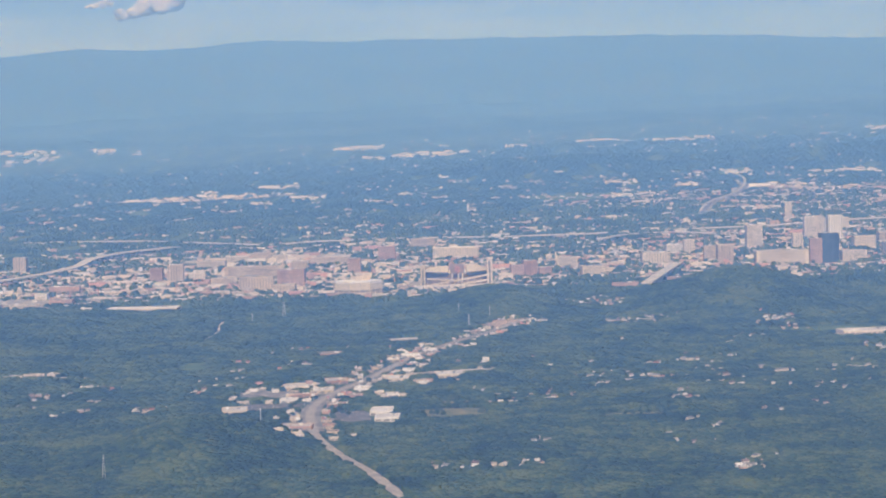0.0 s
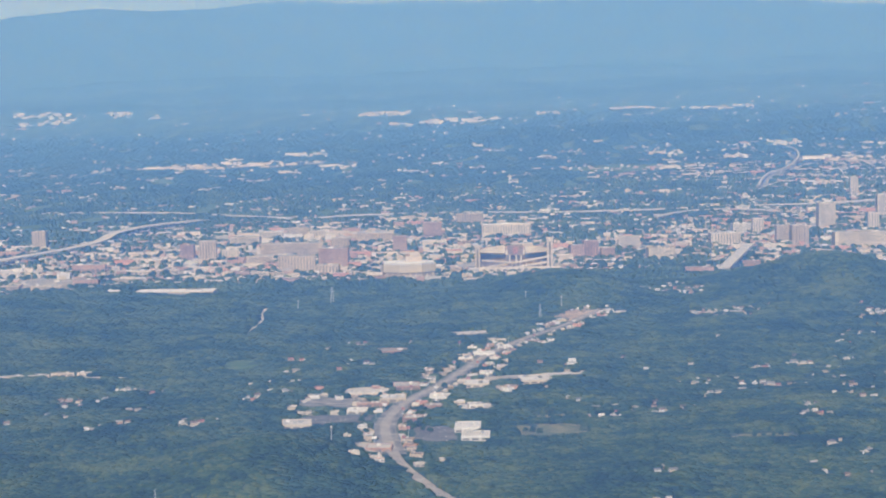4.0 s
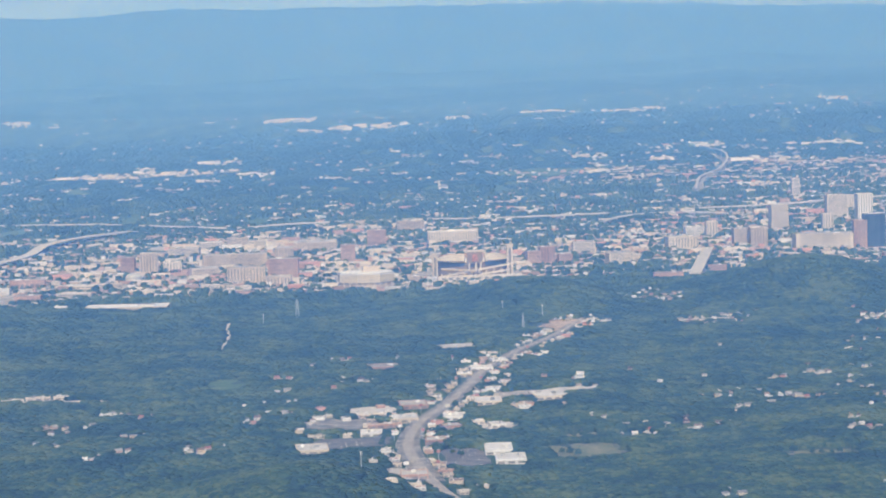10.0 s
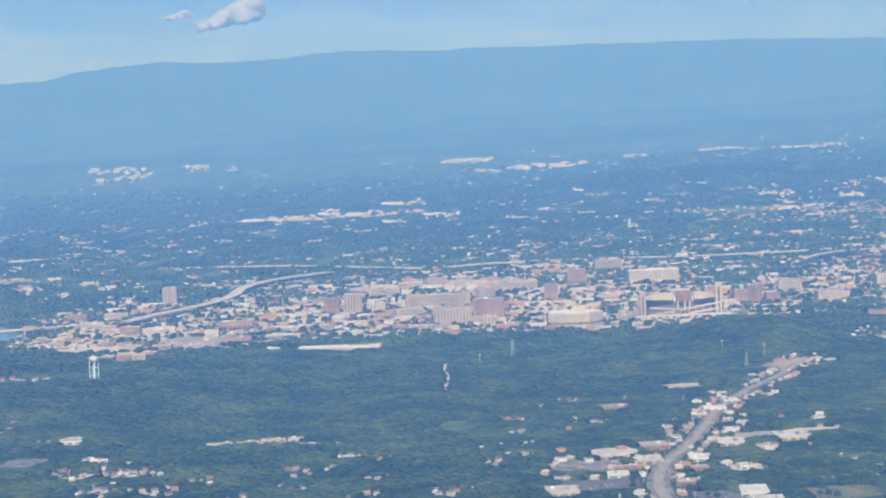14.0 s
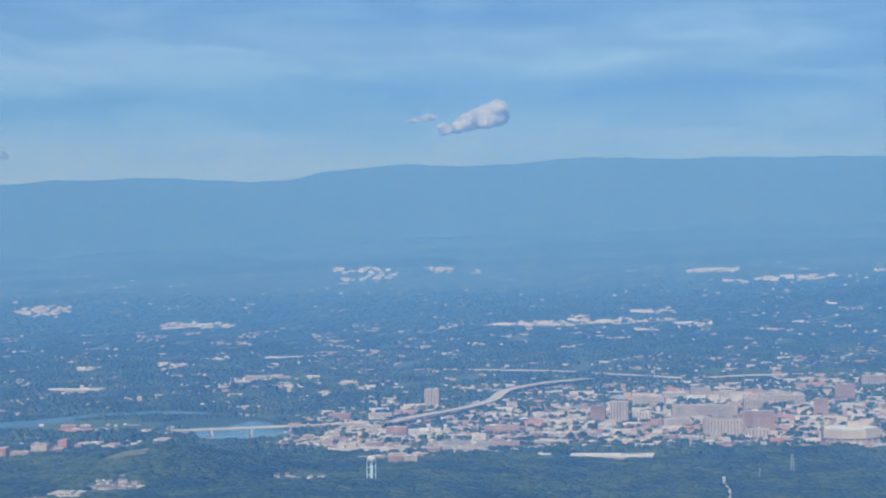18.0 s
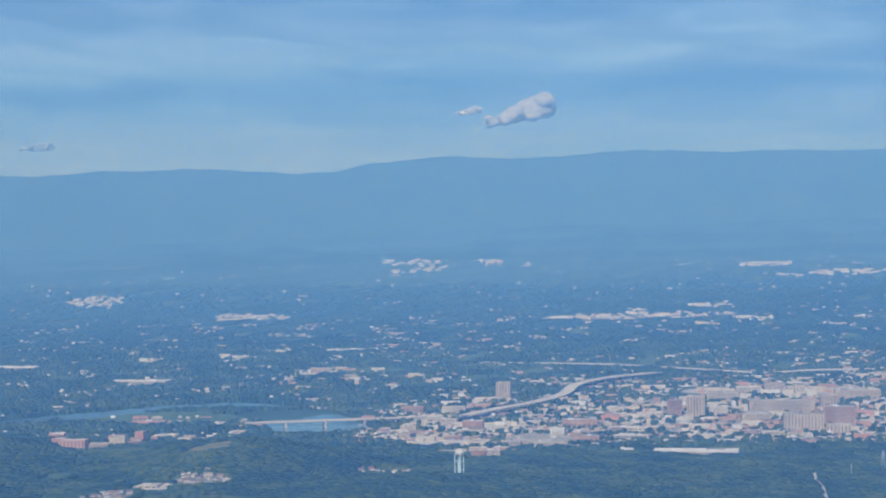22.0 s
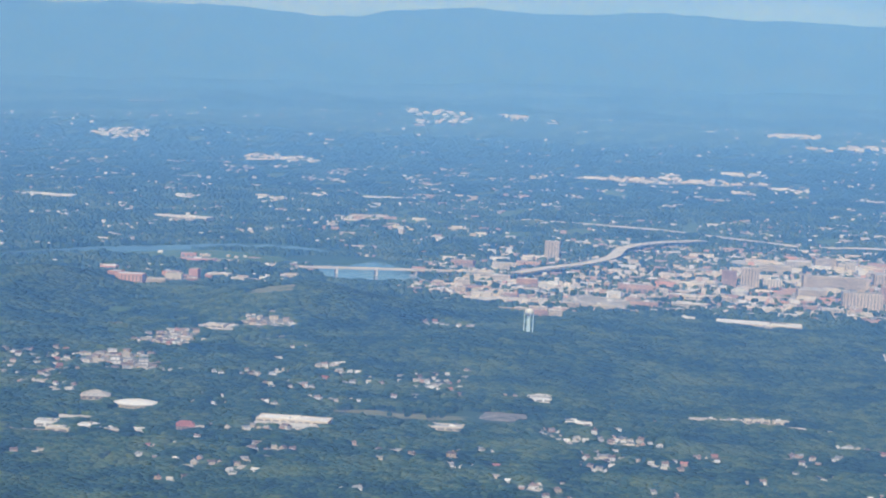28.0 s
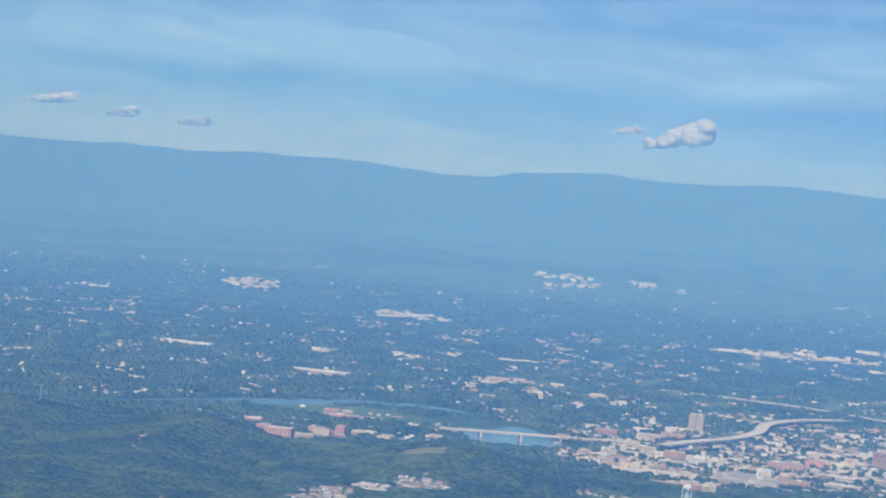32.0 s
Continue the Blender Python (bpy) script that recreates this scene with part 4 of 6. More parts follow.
def lattice_mast(x, y, h, w, label, name="transmission_pylon", arms=0):
    p = thing(name, x, y, 8, label, "pylon" if arms else "mast", "masts", clear=1.2)
    for i, j in ((-1, -1), (1, -1), (1, 1), (-1, 1)):
        bm = bmesh.new()
        v = []
        for k, f in ((0, 1.0), (1, 0.16)):
            for a, b in ((-1, -1), (1, -1), (1, 1), (-1, 1)):
                v.append(bm.verts.new((i * w * f + a * 0.05, j * w * f + b * 0.05, -0.6 + k * (h + 0.6))))
        for f in ((3, 2, 1, 0), (4, 5, 6, 7), (0, 1, 5, 4), (1, 2, 6, 5), (2, 3, 7, 6), (3, 0, 4, 7)):
            bm.faces.new([v[q] for q in f])
        part("leg", bm, M["steel"], p)
    for k in range(6):
        z = h * (k + 0.6) / 6.5
        f = 1 - 0.84 * z / h
        bm = bmesh.new()
        for i in (-1, 1):
            add_box(bm, 0, i * w * f, z, 2 * w * f, 0.05, 0.06)
            add_box(bm, i * w * f, 0, z, 0.05, 2 * w * f, 0.06)
        part("cross_bar", bm, M["steel"], p)
    for k in range(arms):
        bm = bmesh.new()
        add_box(bm, 0, 0, h * (0.74 + 0.12 * k), 2.6 - 0.5 * k, 0.12, 0.12)
        part("arm", bm, M["steel"], p)


def pole_mast(x, y, h, label):
    p = thing("mast", x, y, 0, label, "mast", "masts", clear=1.5)
    bm = bmesh.new()
    bmesh.ops.create_cone(bm, cap_ends=True, segments=8, radius1=0.17, radius2=0.09, depth=h + 1, matrix=Matrix.Translation((0, 0, h / 2 - 0.5)))
    part("pole", bm, M["steel"], p)
    bm = bmesh.new()
    for k in range(3):
        a = k * 2.094
        add_box(bm, 0.3 * math.cos(a), 0.3 * math.sin(a), h - 0.9, 0.16, 0.16, 0.8)
    part("antenna", bm, M["white_paint"], p)
    bm = bmesh.new()
    add_box(bm, 0.5, 0, -0.3, 0.7, 0.5, 0.8)
    part("cabin", bm, M["concrete"], p)


def bridge(name, a, b, width, z, spans, label, arch):
    """A deck on piers; arch: shallow arched ribs between the piers."""
    length, turn = math.hypot(b[0] - a[0], b[1] - a[1]), math.degrees(math.atan2(b[1] - a[1], b[0] - a[0]))
    br = thing(name, (a[0] + b[0]) / 2, (a[1] + b[1]) / 2, turn, label, "bridge", z=0)
    bm = bmesh.new()
    add_box(bm, 0, 0, z - 0.6, length, width, 0.6)
    part("deck", bm, M["concrete"], br, "pale concrete deck")
    bm = bmesh.new()
    add_box(bm, 0, 0, z + 0.004, length - 0.1, width * 0.8, 0.06)
    part("roadway", bm, M["concrete"], br)
    for k in (-1, 1):
        bm = bmesh.new()
        add_box(bm, 0, k * (width / 2 - 0.12), z, length, 0.2, 0.4)
        part("parapet", bm, M["pale_stone"], br)
    for k in range(1, spans):
        bm = bmesh.new()
        add_box(bm, -length / 2 + length * k / spans, 0, -4, 1.2, width * 0.8, z + 3.5)
        part("pier", bm, M["pale_stone"], br)
    if arch:
        for k in range(spans):
            for side in (-1, 1):
                bm = bmesh.new()
                x0, sp = -length / 2 + length * k / spans, length / spans
                n = 8
                for q in range(n):
                    u = (q + 0.5) / n
                    add_box(bm, x0 + u * sp, side * width * 0.36, z - 1.0 - 3.4 * (2 * u - 1) ** 2, sp / n * 1.02, 0.5, 0.6)
                part("arch_rib", bm, M["pale_stone"], br)


def viaduct(line, width, rise, label):
    pts = [tuple(p) for p in smooth_line(line, 5)]
    zs = [ground_at(*p) for p in pts]
    zs = [max(zs[max(0, i - 4):i + 5]) + rise for i in range(len(zs))]
    top = new("viaduct")
    top.matrix_world = pose(pts[0][0], pts[0][1], 0)
    tagged(top, label, "viaduct")
    inv = Vector((pts[0][0], pts[0][1], 0))
    for name, w, z0, z1, mat in (("deck", width, -0.5, 0.0, "concrete"), ("roadway", width * 0.88, 0.004, 0.05, "pale_road")):
        bm, rows = bmesh.new(), []
        for i, p in enumerate(pts):
            a, b = pts[max(0, i - 1)], pts[min(len(pts) - 1, i + 1)]
            s = math.hypot(b[0] - a[0], b[1] - a[1])
            n = Vector((-(b[1] - a[1]) / s, (b[0] - a[0]) / s, 0)) * w / 2
            c = Vector((p[0], p[1], zs[i])) - inv
            rows.append([bm.verts.new(q) for q in (c - n + Vector((0, 0, z0)), c + n + Vector((0, 0, z0)), c + n + Vector((0, 0, z1)), c - n + Vector((0, 0, z1)))])
        for a, b in zip(rows, rows[1:]):
            for i in range(4):
                bm.faces.new((a[i], b[i], b[(i + 1) % 4], a[(i + 1) % 4]))
        part(name, bm, M[mat], top)
    for side in (-1, 1):
        bm, rows = bmesh.new(), []
        for i, p in enumerate(pts):
            a, b = pts[max(0, i - 1)], pts[min(len(pts) - 1, i + 1)]
            s = math.hypot(b[0] - a[0], b[1] - a[1])
            n = Vector((-(b[1] - a[1]) / s, (b[0] - a[0]) / s, 0)) * side
            c = Vector((p[0], p[1], zs[i])) - inv
            rows.append([bm.verts.new(c + n * (width / 2 + k) + Vector((0, 0, z))) for k, z in ((-0.2, 0.0), (0.02, 0.0), (0.02, 0.3), (-0.2, 0.3))])
        for a, b in zip(rows, rows[1:]):
            for i in range(4):
                bm.faces.new((a[i], b[i], b[(i + 1) % 4], a[(i + 1) % 4]))
        part("side_barrier", bm, M["concrete"], top)
    for i in range(2, len(pts) - 1, 2):
        bm = bmesh.new()
        h = zs[i] - 0.5 - ground_at(*pts[i]) + 1
        add_box(bm, pts[i][0] - inv.x, pts[i][1] - inv.y, zs[i] - 0.5 - h, 0.7, 0.7, h)
        part("pier", bm, M["concrete"], top)


def church(x, y, s):
    ch = thing("church", x, y, 12, "white church with a tall pointed steeple", "church", clear=6)
    bm = bmesh.new()
    add_box(bm, 0, 0, -1, 9 * s, 6 * s, 1 + 3 * s)
    part("nave", bm, M["white_paint"], ch)
    bm = bmesh.new()
    add_gable(bm, 9 * s, 6 * s, 3 * s, 2.4 * s, 0.2)
    part("roof", bm, M["grey_roof"], ch)
    bm = bmesh.new()
    add_box(bm, -4 * s, 0, -1, 2.2 * s, 2.2 * s, 1 + 6.5 * s)
    part("tower", bm, M["white_paint"], ch)
    bm = bmesh.new()
    bmesh.ops.create_cone(bm, cap_ends=True, segments=8, radius1=1.2 * s, radius2=0.05, depth=5 * s, matrix=Matrix.Translation((-4 * s, 0, 9 * s)))
    part("spire", bm, M["white_paint"], ch)


def dome_hall(x, y):
    d = thing("domed_hall", x, y, 0, "white domed hall beside brick towers", "building", clear=6)
    KEEP_CLEAR.append((x, y - 7, 5))
    bm = bmesh.new()
    add_prism(bm, ellipse(4.6, 4.6, 24), -1, 1.6)
    part("wall", bm, M["white_paint"], d)
    bm = bmesh.new()
    rows = []
    for i in range(6):
        a = i / 5 * math.pi / 2
        rows.append([bm.verts.new((4.9 * math.cos(a) * math.cos(k * math.pi / 12) + 1e-4 * k, 4.9 * math.cos(a) * math.sin(k * math.pi / 12), 1.6 + 2.6 * math.sin(a))) for k in range(24)])
    for a, b in zip(rows, rows[1:]):
        for k in range(24):
            bm.faces.new((a[k], a[(k + 1) % 24], b[(k + 1) % 24], b[k]))
    part("dome", bm, M["white_roof"], d, "smooth white dome")


VIADUCTS = {
    "west": [(-175, 1290), (-162, 1316), (-141, 1359), (-125, 1422), (-119, 1480), (-96, 1538), (-66, 1582)],
    "north": [(-200, 1690), (-155, 1678), (-77, 1649), (-13, 1590), (48, 1587), (120, 1595), (230, 1560), (330, 1581), (440, 1593), (560, 1640)],
    "valley": [(372, 1740), (405, 1880), (436, 1945), (470, 2080), (490, 2317)],
}
VIADUCTS["ramp"] = [(258, 1498), (276, 1528), (300, 1552), (326, 1552), (352, 1530)]
stadium(139, 1222)
arena(78, 1178)
water_tower(-147.7, 968)
dome_hall(-50, 1262)
church(181, 1880, 0.8)
lattice_mast(38, 1032, 8.6, 1.0, "grey lattice transmission pylon in the woods", arms=3)
lattice_mast(134, 944, 6.2, 0.6, "slim grey lattice mast beside the highway", "lattice_mast")
lattice_mast(4, 492, 7.5, 0.5, "slim pale lattice mast rising from the woods", "lattice_mast")
pole_mast(146, 971, 5.5, "slim grey antenna pole above the trees")
pole_mast(131, 996, 4.6, "slim grey antenna pole above the trees")
pole_mast(46, 590, 5.2, "slim white antenna pole above the trees")
pole_mast(-468, 1078, 9.5, "tall white antenna pole on the ridge")
pole_mast(22, 1010, 5.0, "slim grey antenna pole above the trees")
bridge("bridge", (-296, 1250), (-168, 1303), 5.0, 3.0, 6, "long low concrete river bridge on slim piers", False)
bridge("bridge", (247, 1128), (290, 1300), 6.5, 5.4, 6, "white arched concrete bridge leading to downtown", True)
viaduct(VIADUCTS["west"], 8.0, 1.8, "curved concrete highway viaduct by the campus")
viaduct(VIADUCTS["north"], 7.0, 0.5, "long elevated freeway behind the town")
viaduct(VIADUCTS["valley"], 2.0, 0.3, "freeway climbing the valley out of town")


def cloud(x, y, z, w, h, lean, seed, label):
    """A soft heap of billows along a sloping base, with a smooth bright skin."""
    r = random.Random(seed)
    bm = bmesh.new()
    for k in range(54):
        u = r.uniform(-1, 1)
        fat = 0.42 + 0.58 * ((u + 1) / 2) ** 1.2 if u < 0.72 else 0.8
        rad = h * (0.17 + 0.2 * r.random()) * fat
        c = Vector((u * w / 2, r.uniform(-0.25, 0.25) * h, lean * u * w / 2 + r.uniform(-0.15, 0.7) * h * fat * 0.75))
        bmesh.ops.create_icosphere(bm, subdivisions=3, radius=1.0, matrix=Matrix.Translation(c) @ Matrix.Diagonal((rad * 1.45, rad, rad, 1)))
    c_ = thing("cloud", x, y, 0, label, "cloud", "clouds", z=z)
    body = part("billows", bm, M["cloud"], c_)
    skin = body.modifiers.new("skin", "REMESH")
    skin.mode, skin.voxel_size, skin.use_smooth_shade = "VOXEL", h / 20, True
    ease = body.modifiers.new("ease", "SMOOTH")
    ease.factor, ease.iterations = 0.5, 8
    for size, push in ((0.34, 0.12), (0.10, 0.035)):
        fluff = bpy.data.textures.new("fluff", "CLOUDS")
        fluff.noise_scale, fluff.noise_depth = h * size, 3
        puff = body.modifiers.new("puff", "DISPLACE")
        puff.texture, puff.strength, puff.mid_level, puff.texture_coords = fluff, h * push, 0.5, "LOCAL"


cloud(-366, 4600, 354, 136, 54, 0.24, 3, "bright white summer cloud rising to one side")
cloud(-474, 4600, 364, 54, 18, 0.15, 5, "small ragged white cloud wisp")
cloud(-1690, 4550, 322, 110, 30, 0.08, 7, "low white cloud over the mountain ridge")
cloud(-1535, 4550, 306, 66, 27, 0.06, 8, "low white cloud over the mountain ridge")
cloud(-1375, 4560, 300, 80, 22, 0.05, 9, "ragged low white cloud over the ridge")
viaduct(VIADUCTS["ramp"], 4.0, 0.9, "curved concrete interchange ramp beside the freeway")


# ---- buildings that stand out: x, y, width, depth, height ----
BRICK_BLOCKS = [
    (-162, 1414, 9.1, 8.0, 10.7),
    (-55, 1298, 8.3, 8.0, 9.3),
    (-43, 1304, 10.3, 9.0, 11.3),
    (7, 1326, 38.2, 9.0, 7.8),
    (14, 1228, 21.2, 14.0, 8.5),
    (35, 1255, 17.3, 12.0, 10.2),
    (37, 1359, 11.1, 8.0, 6.7),
    (75, 1325, 8.5, 8.0, 9.6),
    (126, 1512, 18.2, 8.0, 7.2),
    (181, 1276, 8.0, 8.0, 7.6),
    (190, 1285, 9.0, 9.0, 9.4),
    (199, 1272, 8.0, 7.0, 5.6),
    (32, 1217, 13.3, 12.0, 4.2),
    (98, 1425, 12.0, 10.0, 9.9),
    (-199, 1190, 9.0, 8.0, 2.6),
]
PALE_BLOCKS = [
    (-25, 1390, 19.5, 10.0, 5.3),
    (-30, 1315, 10.7, 9.0, 5.0),
    (-10, 1274, 15.9, 10.0, 5.0),
    (147, 1422, 32.4, 10.0, 7.7),
    (219, 1330, 13.5, 12.0, 6.6),
    (58, 1415, 27.7, 20.0, 5.0),
    (228, 1251, 14.6, 12.0, 6.2),
    (-9, 1430, 15.0, 10.0, 4.6),
    (8, 1438, 13.0, 10.0, 5.8),
    (21, 1432, 11.0, 9.0, 4.2),
]
DOWNTOWN = [
    (421, 1497, 14.7, 10.0, 15.2),
    (426, 1446, 10.4, 8.0, 18.7),
    (358, 1294, 34.5, 12.0, 8.7),
    (325, 1322, 10.4, 9.0, 11.5),
    (363, 1426, 11.3, 9.0, 15.6),
    (311, 1392, 7.3, 6.0, 9.8),
    (303, 1406, 14.0, 8.0, 5.7),
    (277, 1317, 18.5, 12.0, 7.4),
    (229, 1255, 16.6, 9.0, 6.1),
    (391, 1408, 7.1, 5.0, 9.8),
    (434, 1665, 6.1, 5.0, 13.8),
]
DOWNTOWN_EAST = [
    (391, 1300, 12.0, 8.0, 19.5),
    (382, 1299, 8.0, 7.0, 16.0),
    (435, 1391, 15.3, 9.0, 8.1),
    (410, 1312, 16.5, 9.0, 6.8),
    (467, 1433, 23.9, 10.0, 7.5),
    (449, 1336, 24.4, 12.0, 8.8),
    (449, 1550, 19.3, 8.0, 9.2),
    (319, 1336, 12.4, 10.0, 10.0),
]
STRIP_HALLS = [
    (95, 724, 9.0, 11.6, 1.3),
    (100, 753, 5.6, 6.1, 1.3),
    (70, 726, 9.3, 12.1, 1.3),
    (65, 698, 9.0, 11.6, 1.3),
    (53, 670, 6.7, 7.1, 1.3),
    (58, 684, 10.6, 3.0, 1.3),
    (34, 642, 9.4, 12.2, 1.3),
    (81, 694, 7.2, 9.2, 1.3),
    (78, 673, 6.1, 6.2, 1.3),
    (94, 795, 5.7, 7.5, 1.3),
    (111, 836, 5.8, 6.8, 1.3),
    (66, 827, 11.7, 9.8, 1.3),
    (87, 679, 3.7, 4.1, 1.3),
    (92, 671, 4.7, 6.1, 1.3),
    (71, 647, 6.2, 8.0, 1.3),
    (116, 728, 11.5, 14.9, 1.3),
    (102, 813, 8.4, 7.8, 1.3),
    (60, 585, 7.6, 8.0, 1.3),
]
WHITE_HALLS = [
    (-45, 1104, 41.1, 27.1, 1.3),
    (-79, 1115, 7.1, 9.3, 1.3),
    (-79, 1229, 22.4, 29.2, 1.3),
    (133, 772, 3.4, 4.4, 1.3),
    (-204, 713, 22.8, 9.5, 1.1),
    (-273, 676, 6.5, 6.0, 1.6),
    (-267, 668, 7.0, 4.5, 1.2),
    (-260, 676, 5.5, 5.0, 1.3),
    (-252, 670, 6.5, 4.0, 1.1),
    (-244, 671, 5.0, 4.0, 1.2),
    (-277, 943, 8.5, 11.1, 1.3),
    (-132, 796, 8.4, 10.9, 1.3),
    (-157, 722, 11.0, 7.5, 1.2),
    (-116, 746, 14.0, 3.5, 1.1),
    (-431, 1558, 42.8, 55.6, 1.3),
    (-566, 1697, 39.2, 51.0, 1.3),
    (-385, 1852, 22.4, 29.1, 1.3),
    (-322, 1856, 43.0, 55.9, 1.3),
]
FAR_HALLS = [
    (-159, 2248, 40.1, 52.1, 1.3),
    (-120, 2264, 21.7, 28.2, 1.3),
    (-93, 2302, 23.2, 30.2, 1.3),
    (-58, 2274, 34.3, 44.6, 1.3),
    (-19, 2398, 43.9, 57.0, 1.3),
    (-25, 2120, 21.4, 27.8, 1.3),
    (20, 2184, 32.9, 42.8, 1.3),
    (-514, 2393, 73.8, 95.9, 1.3),
    (-777, 2730, 60.3, 78.4, 1.3),
    (-442, 3277, 81.4, 105.9, 1.3),
    (-476, 1772, 16.3, 21.2, 1.3),
    (-414, 1803, 22.8, 29.6, 1.3),
    (499, 2067, 63.3, 82.4, 1.3),
    (416, 2133, 22.1, 28.7, 1.3),
    (429, 1792, 28.0, 36.4, 1.3),
    (355, 2206, 33.9, 44.1, 1.3),
    (495, 2296, 23.8, 31.0, 1.3),
    (71, 3174, 75.2, 97.7, 1.3),
]
RED_COMPLEX = [
    (-332, 1151, 7.6, 9.0, 9.4),
    (-348, 1080, 20.6, 14.0, 6.7),
    (-333, 1108, 12.6, 12.0, 7.1),
    (-387, 1190, 13.4, 14.0, 4.2),
    (-357, 1275, 32.4, 12.0, 3.5),
    (-326, 1185, 19.2, 12.0, 3.7),
    (-344, 1150, 13.0, 10.0, 6.0),
    (-358, 1090, 9.0, 12.0, 5.5),
    (-314, 1176, 12.0, 8.0, 3.2),
    (-338, 1120, 7.0, 7.0, 5.0),
    (-368, 1300, 14.0, 9.0, 3.0),
]

WEST_BLOCKS = [
    (-185, 1271, 15.4, 8.0, 2.6),
    (-166, 1240, 11.5, 8.0, 5.1),
    (-186, 1334, 13.7, 8.0, 3.9),
    (-149, 1077, 6.9, 6.0, 4.2),
    (-142, 1079, 6.4, 6.0, 4.2),
    (-107, 1235, 19.0, 9.0, 4.6),
    (-119, 1145, 15.6, 9.0, 3.0),
    (-101, 1176, 14.1, 8.0, 3.2),
    (-138, 1146, 10.0, 7.0, 2.3),
    (-211, 1341, 13.8, 8.0, 3.5),
    (-78, 1186, 18.2, 8.0, 2.6),
    (237, 1150, 15.6, 7.0, 3.9),
    (-152, 1113, 9.0, 5.0, 2.0),
    (-141, 1116, 8.0, 5.0, 2.2),
    (-160, 1104, 6.0, 4.0, 1.6),
    (-170, 1176, 7.0, 5.0, 2.2),
]
rng = random.Random(21)
FAR_SHEDS = []
STYLES = {
    "BRICK": (BRICK_BLOCKS, ("tan_brick", "brick", "tan_brick"), ("gravel_roof", "grey_roof"), "pinkish brick campus block with a flat roof", ("bays", "bands")),
    "PALE": (PALE_BLOCKS, ("cream", "pale_stone", "tan_brick"), ("gravel_roof", "white_roof"), "pale stone-faced block with a flat roof", ("bands", "bays")),
    "DOWNTOWN": (DOWNTOWN, ("pale_stone", "white_paint", "cream", "tan_brick", "brick"), ("gravel_roof", "white_roof"), "pale downtown office block with window bands", ("bands", "bays")),
    "EAST": (DOWNTOWN_EAST, ("pale_stone", "tan_brick", "cream"), ("gravel_roof", "grey_roof"), "downtown office block with rows of windows", ("bays", "bands")),
    "STRIP": (STRIP_HALLS, ("cream", "white_paint", "brick"), ("white_roof", "white_roof", "gravel_roof"), "low flat-roofed shop beside the highway", ("shop",)),
    "WHITE": (WHITE_HALLS, ("cream", "white_paint"), ("white_roof",), "low hall with a broad white roof", ("shop",)),
    "FAR": (FAR_HALLS, ("white_paint", "cream"), ("white_roof",), "distant white industrial shed", ("plain",)),
    "WEST": (WEST_BLOCKS, ("tan_brick", "brick", "cream", "brick"), ("gravel_roof", "white_roof", "grey_roof"), "low pinkish block at the edge of town", ("bands", "shop")),
    "RED": (RED_COMPLEX, ("red_brick", "red_brick", "cream"), ("gravel_roof", "white_roof"), "red brick hospital block above the river", ("shop", "bays")),
}
KIND_NAMES = {"BRICK": "campus_block", "PALE": "campus_block", "DOWNTOWN": "office_block", "EAST": "office_block", "STRIP": "store", "WHITE": "hall", "FAR": "warehouse", "RED": "hospital_block", "WEST": "town_block"}
for key, (rows, walls, roofs, label, styles) in STYLES.items():
    for i, (x, y, w, d, h) in enumerate(rows):
        if key == "FAR":
            d, h = min(d, 0.3 * w), 2.4
            FAR_SHEDS.append((x + 0.22 * w, y, int(0.42 * w)))
            x, w = x - 0.24 * w, (0.42 if y < 2600 else 0.16) * w
        elif key == "WHITE" and y > 1000:
            d = min(d, 0.45 * w)
            h = 1.6
        elif key == "RED":
            w, d, h = 0.62 * w, 0.7 * d, 0.7 * h
            block(x + 0.62 * w + 3, y + 6, 0.7 * w, d, 0.6 * h, 10, ("red_brick", "tan_brick", "brick")[i % 3], "gravel_roof", "low red brick hospital wing above the river", "bays", "building", "red buildings", rng, "hospital_wing")
        wall = walls[i % len(walls)]
        style = styles[i % len(styles)]
        if key == "EAST" and i == 0:
            wall, style = "dark_glass", "glass"
        elif key == "BRICK" and i == 4:
            wall = "tan_brick"
        elif key == "DOWNTOWN" and i in (4, 9):
            wall = "pale_stone"
        elif key == "EAST" and i == 1 or key == "BRICK" and i in (5, 9, 10, 11):
            wall = "brick"
        for k in range(1 if key in ("BRICK", "PALE", "DOWNTOWN", "EAST", "WEST", "RED") else 3):
            KEEP_CLEAR.append((x - 0.012 * x * k, y - d / 2 - 1.2 - 2.6 * k, min(0.3 * w, 3.0) if k == 0 and y > 1000 else min(0.5 * w, 5.0)))
        block(x, y, w, d, h, rng.uniform(-6, 6), wall, roofs[i % len(roofs)], label, style, "building", key.lower() + " buildings", rng, KIND_NAMES[key])
block(87.7, 628, 8.0, 13, 1.5, -4, "white_paint", "white_roof", "large white flat-roofed store beside a parking lot", "shop", "building", "strip buildings", rng, "store")
block(89.5, 613, 8.6, 11, 1.4, -4, "white_paint", "white_roof", "white flat-roofed wing of a store", "shop", "building", "strip buildings", rng, "store")
for k in range(4):
    KEEP_CLEAR.append((88, 604 - 2 * k, 4.5))
block(316, 858, 26, 14, 1.6, 4, "pale_stone", "white_roof", "long white-roofed school beside a field", "shop", "building", "strip buildings", rng, "store")
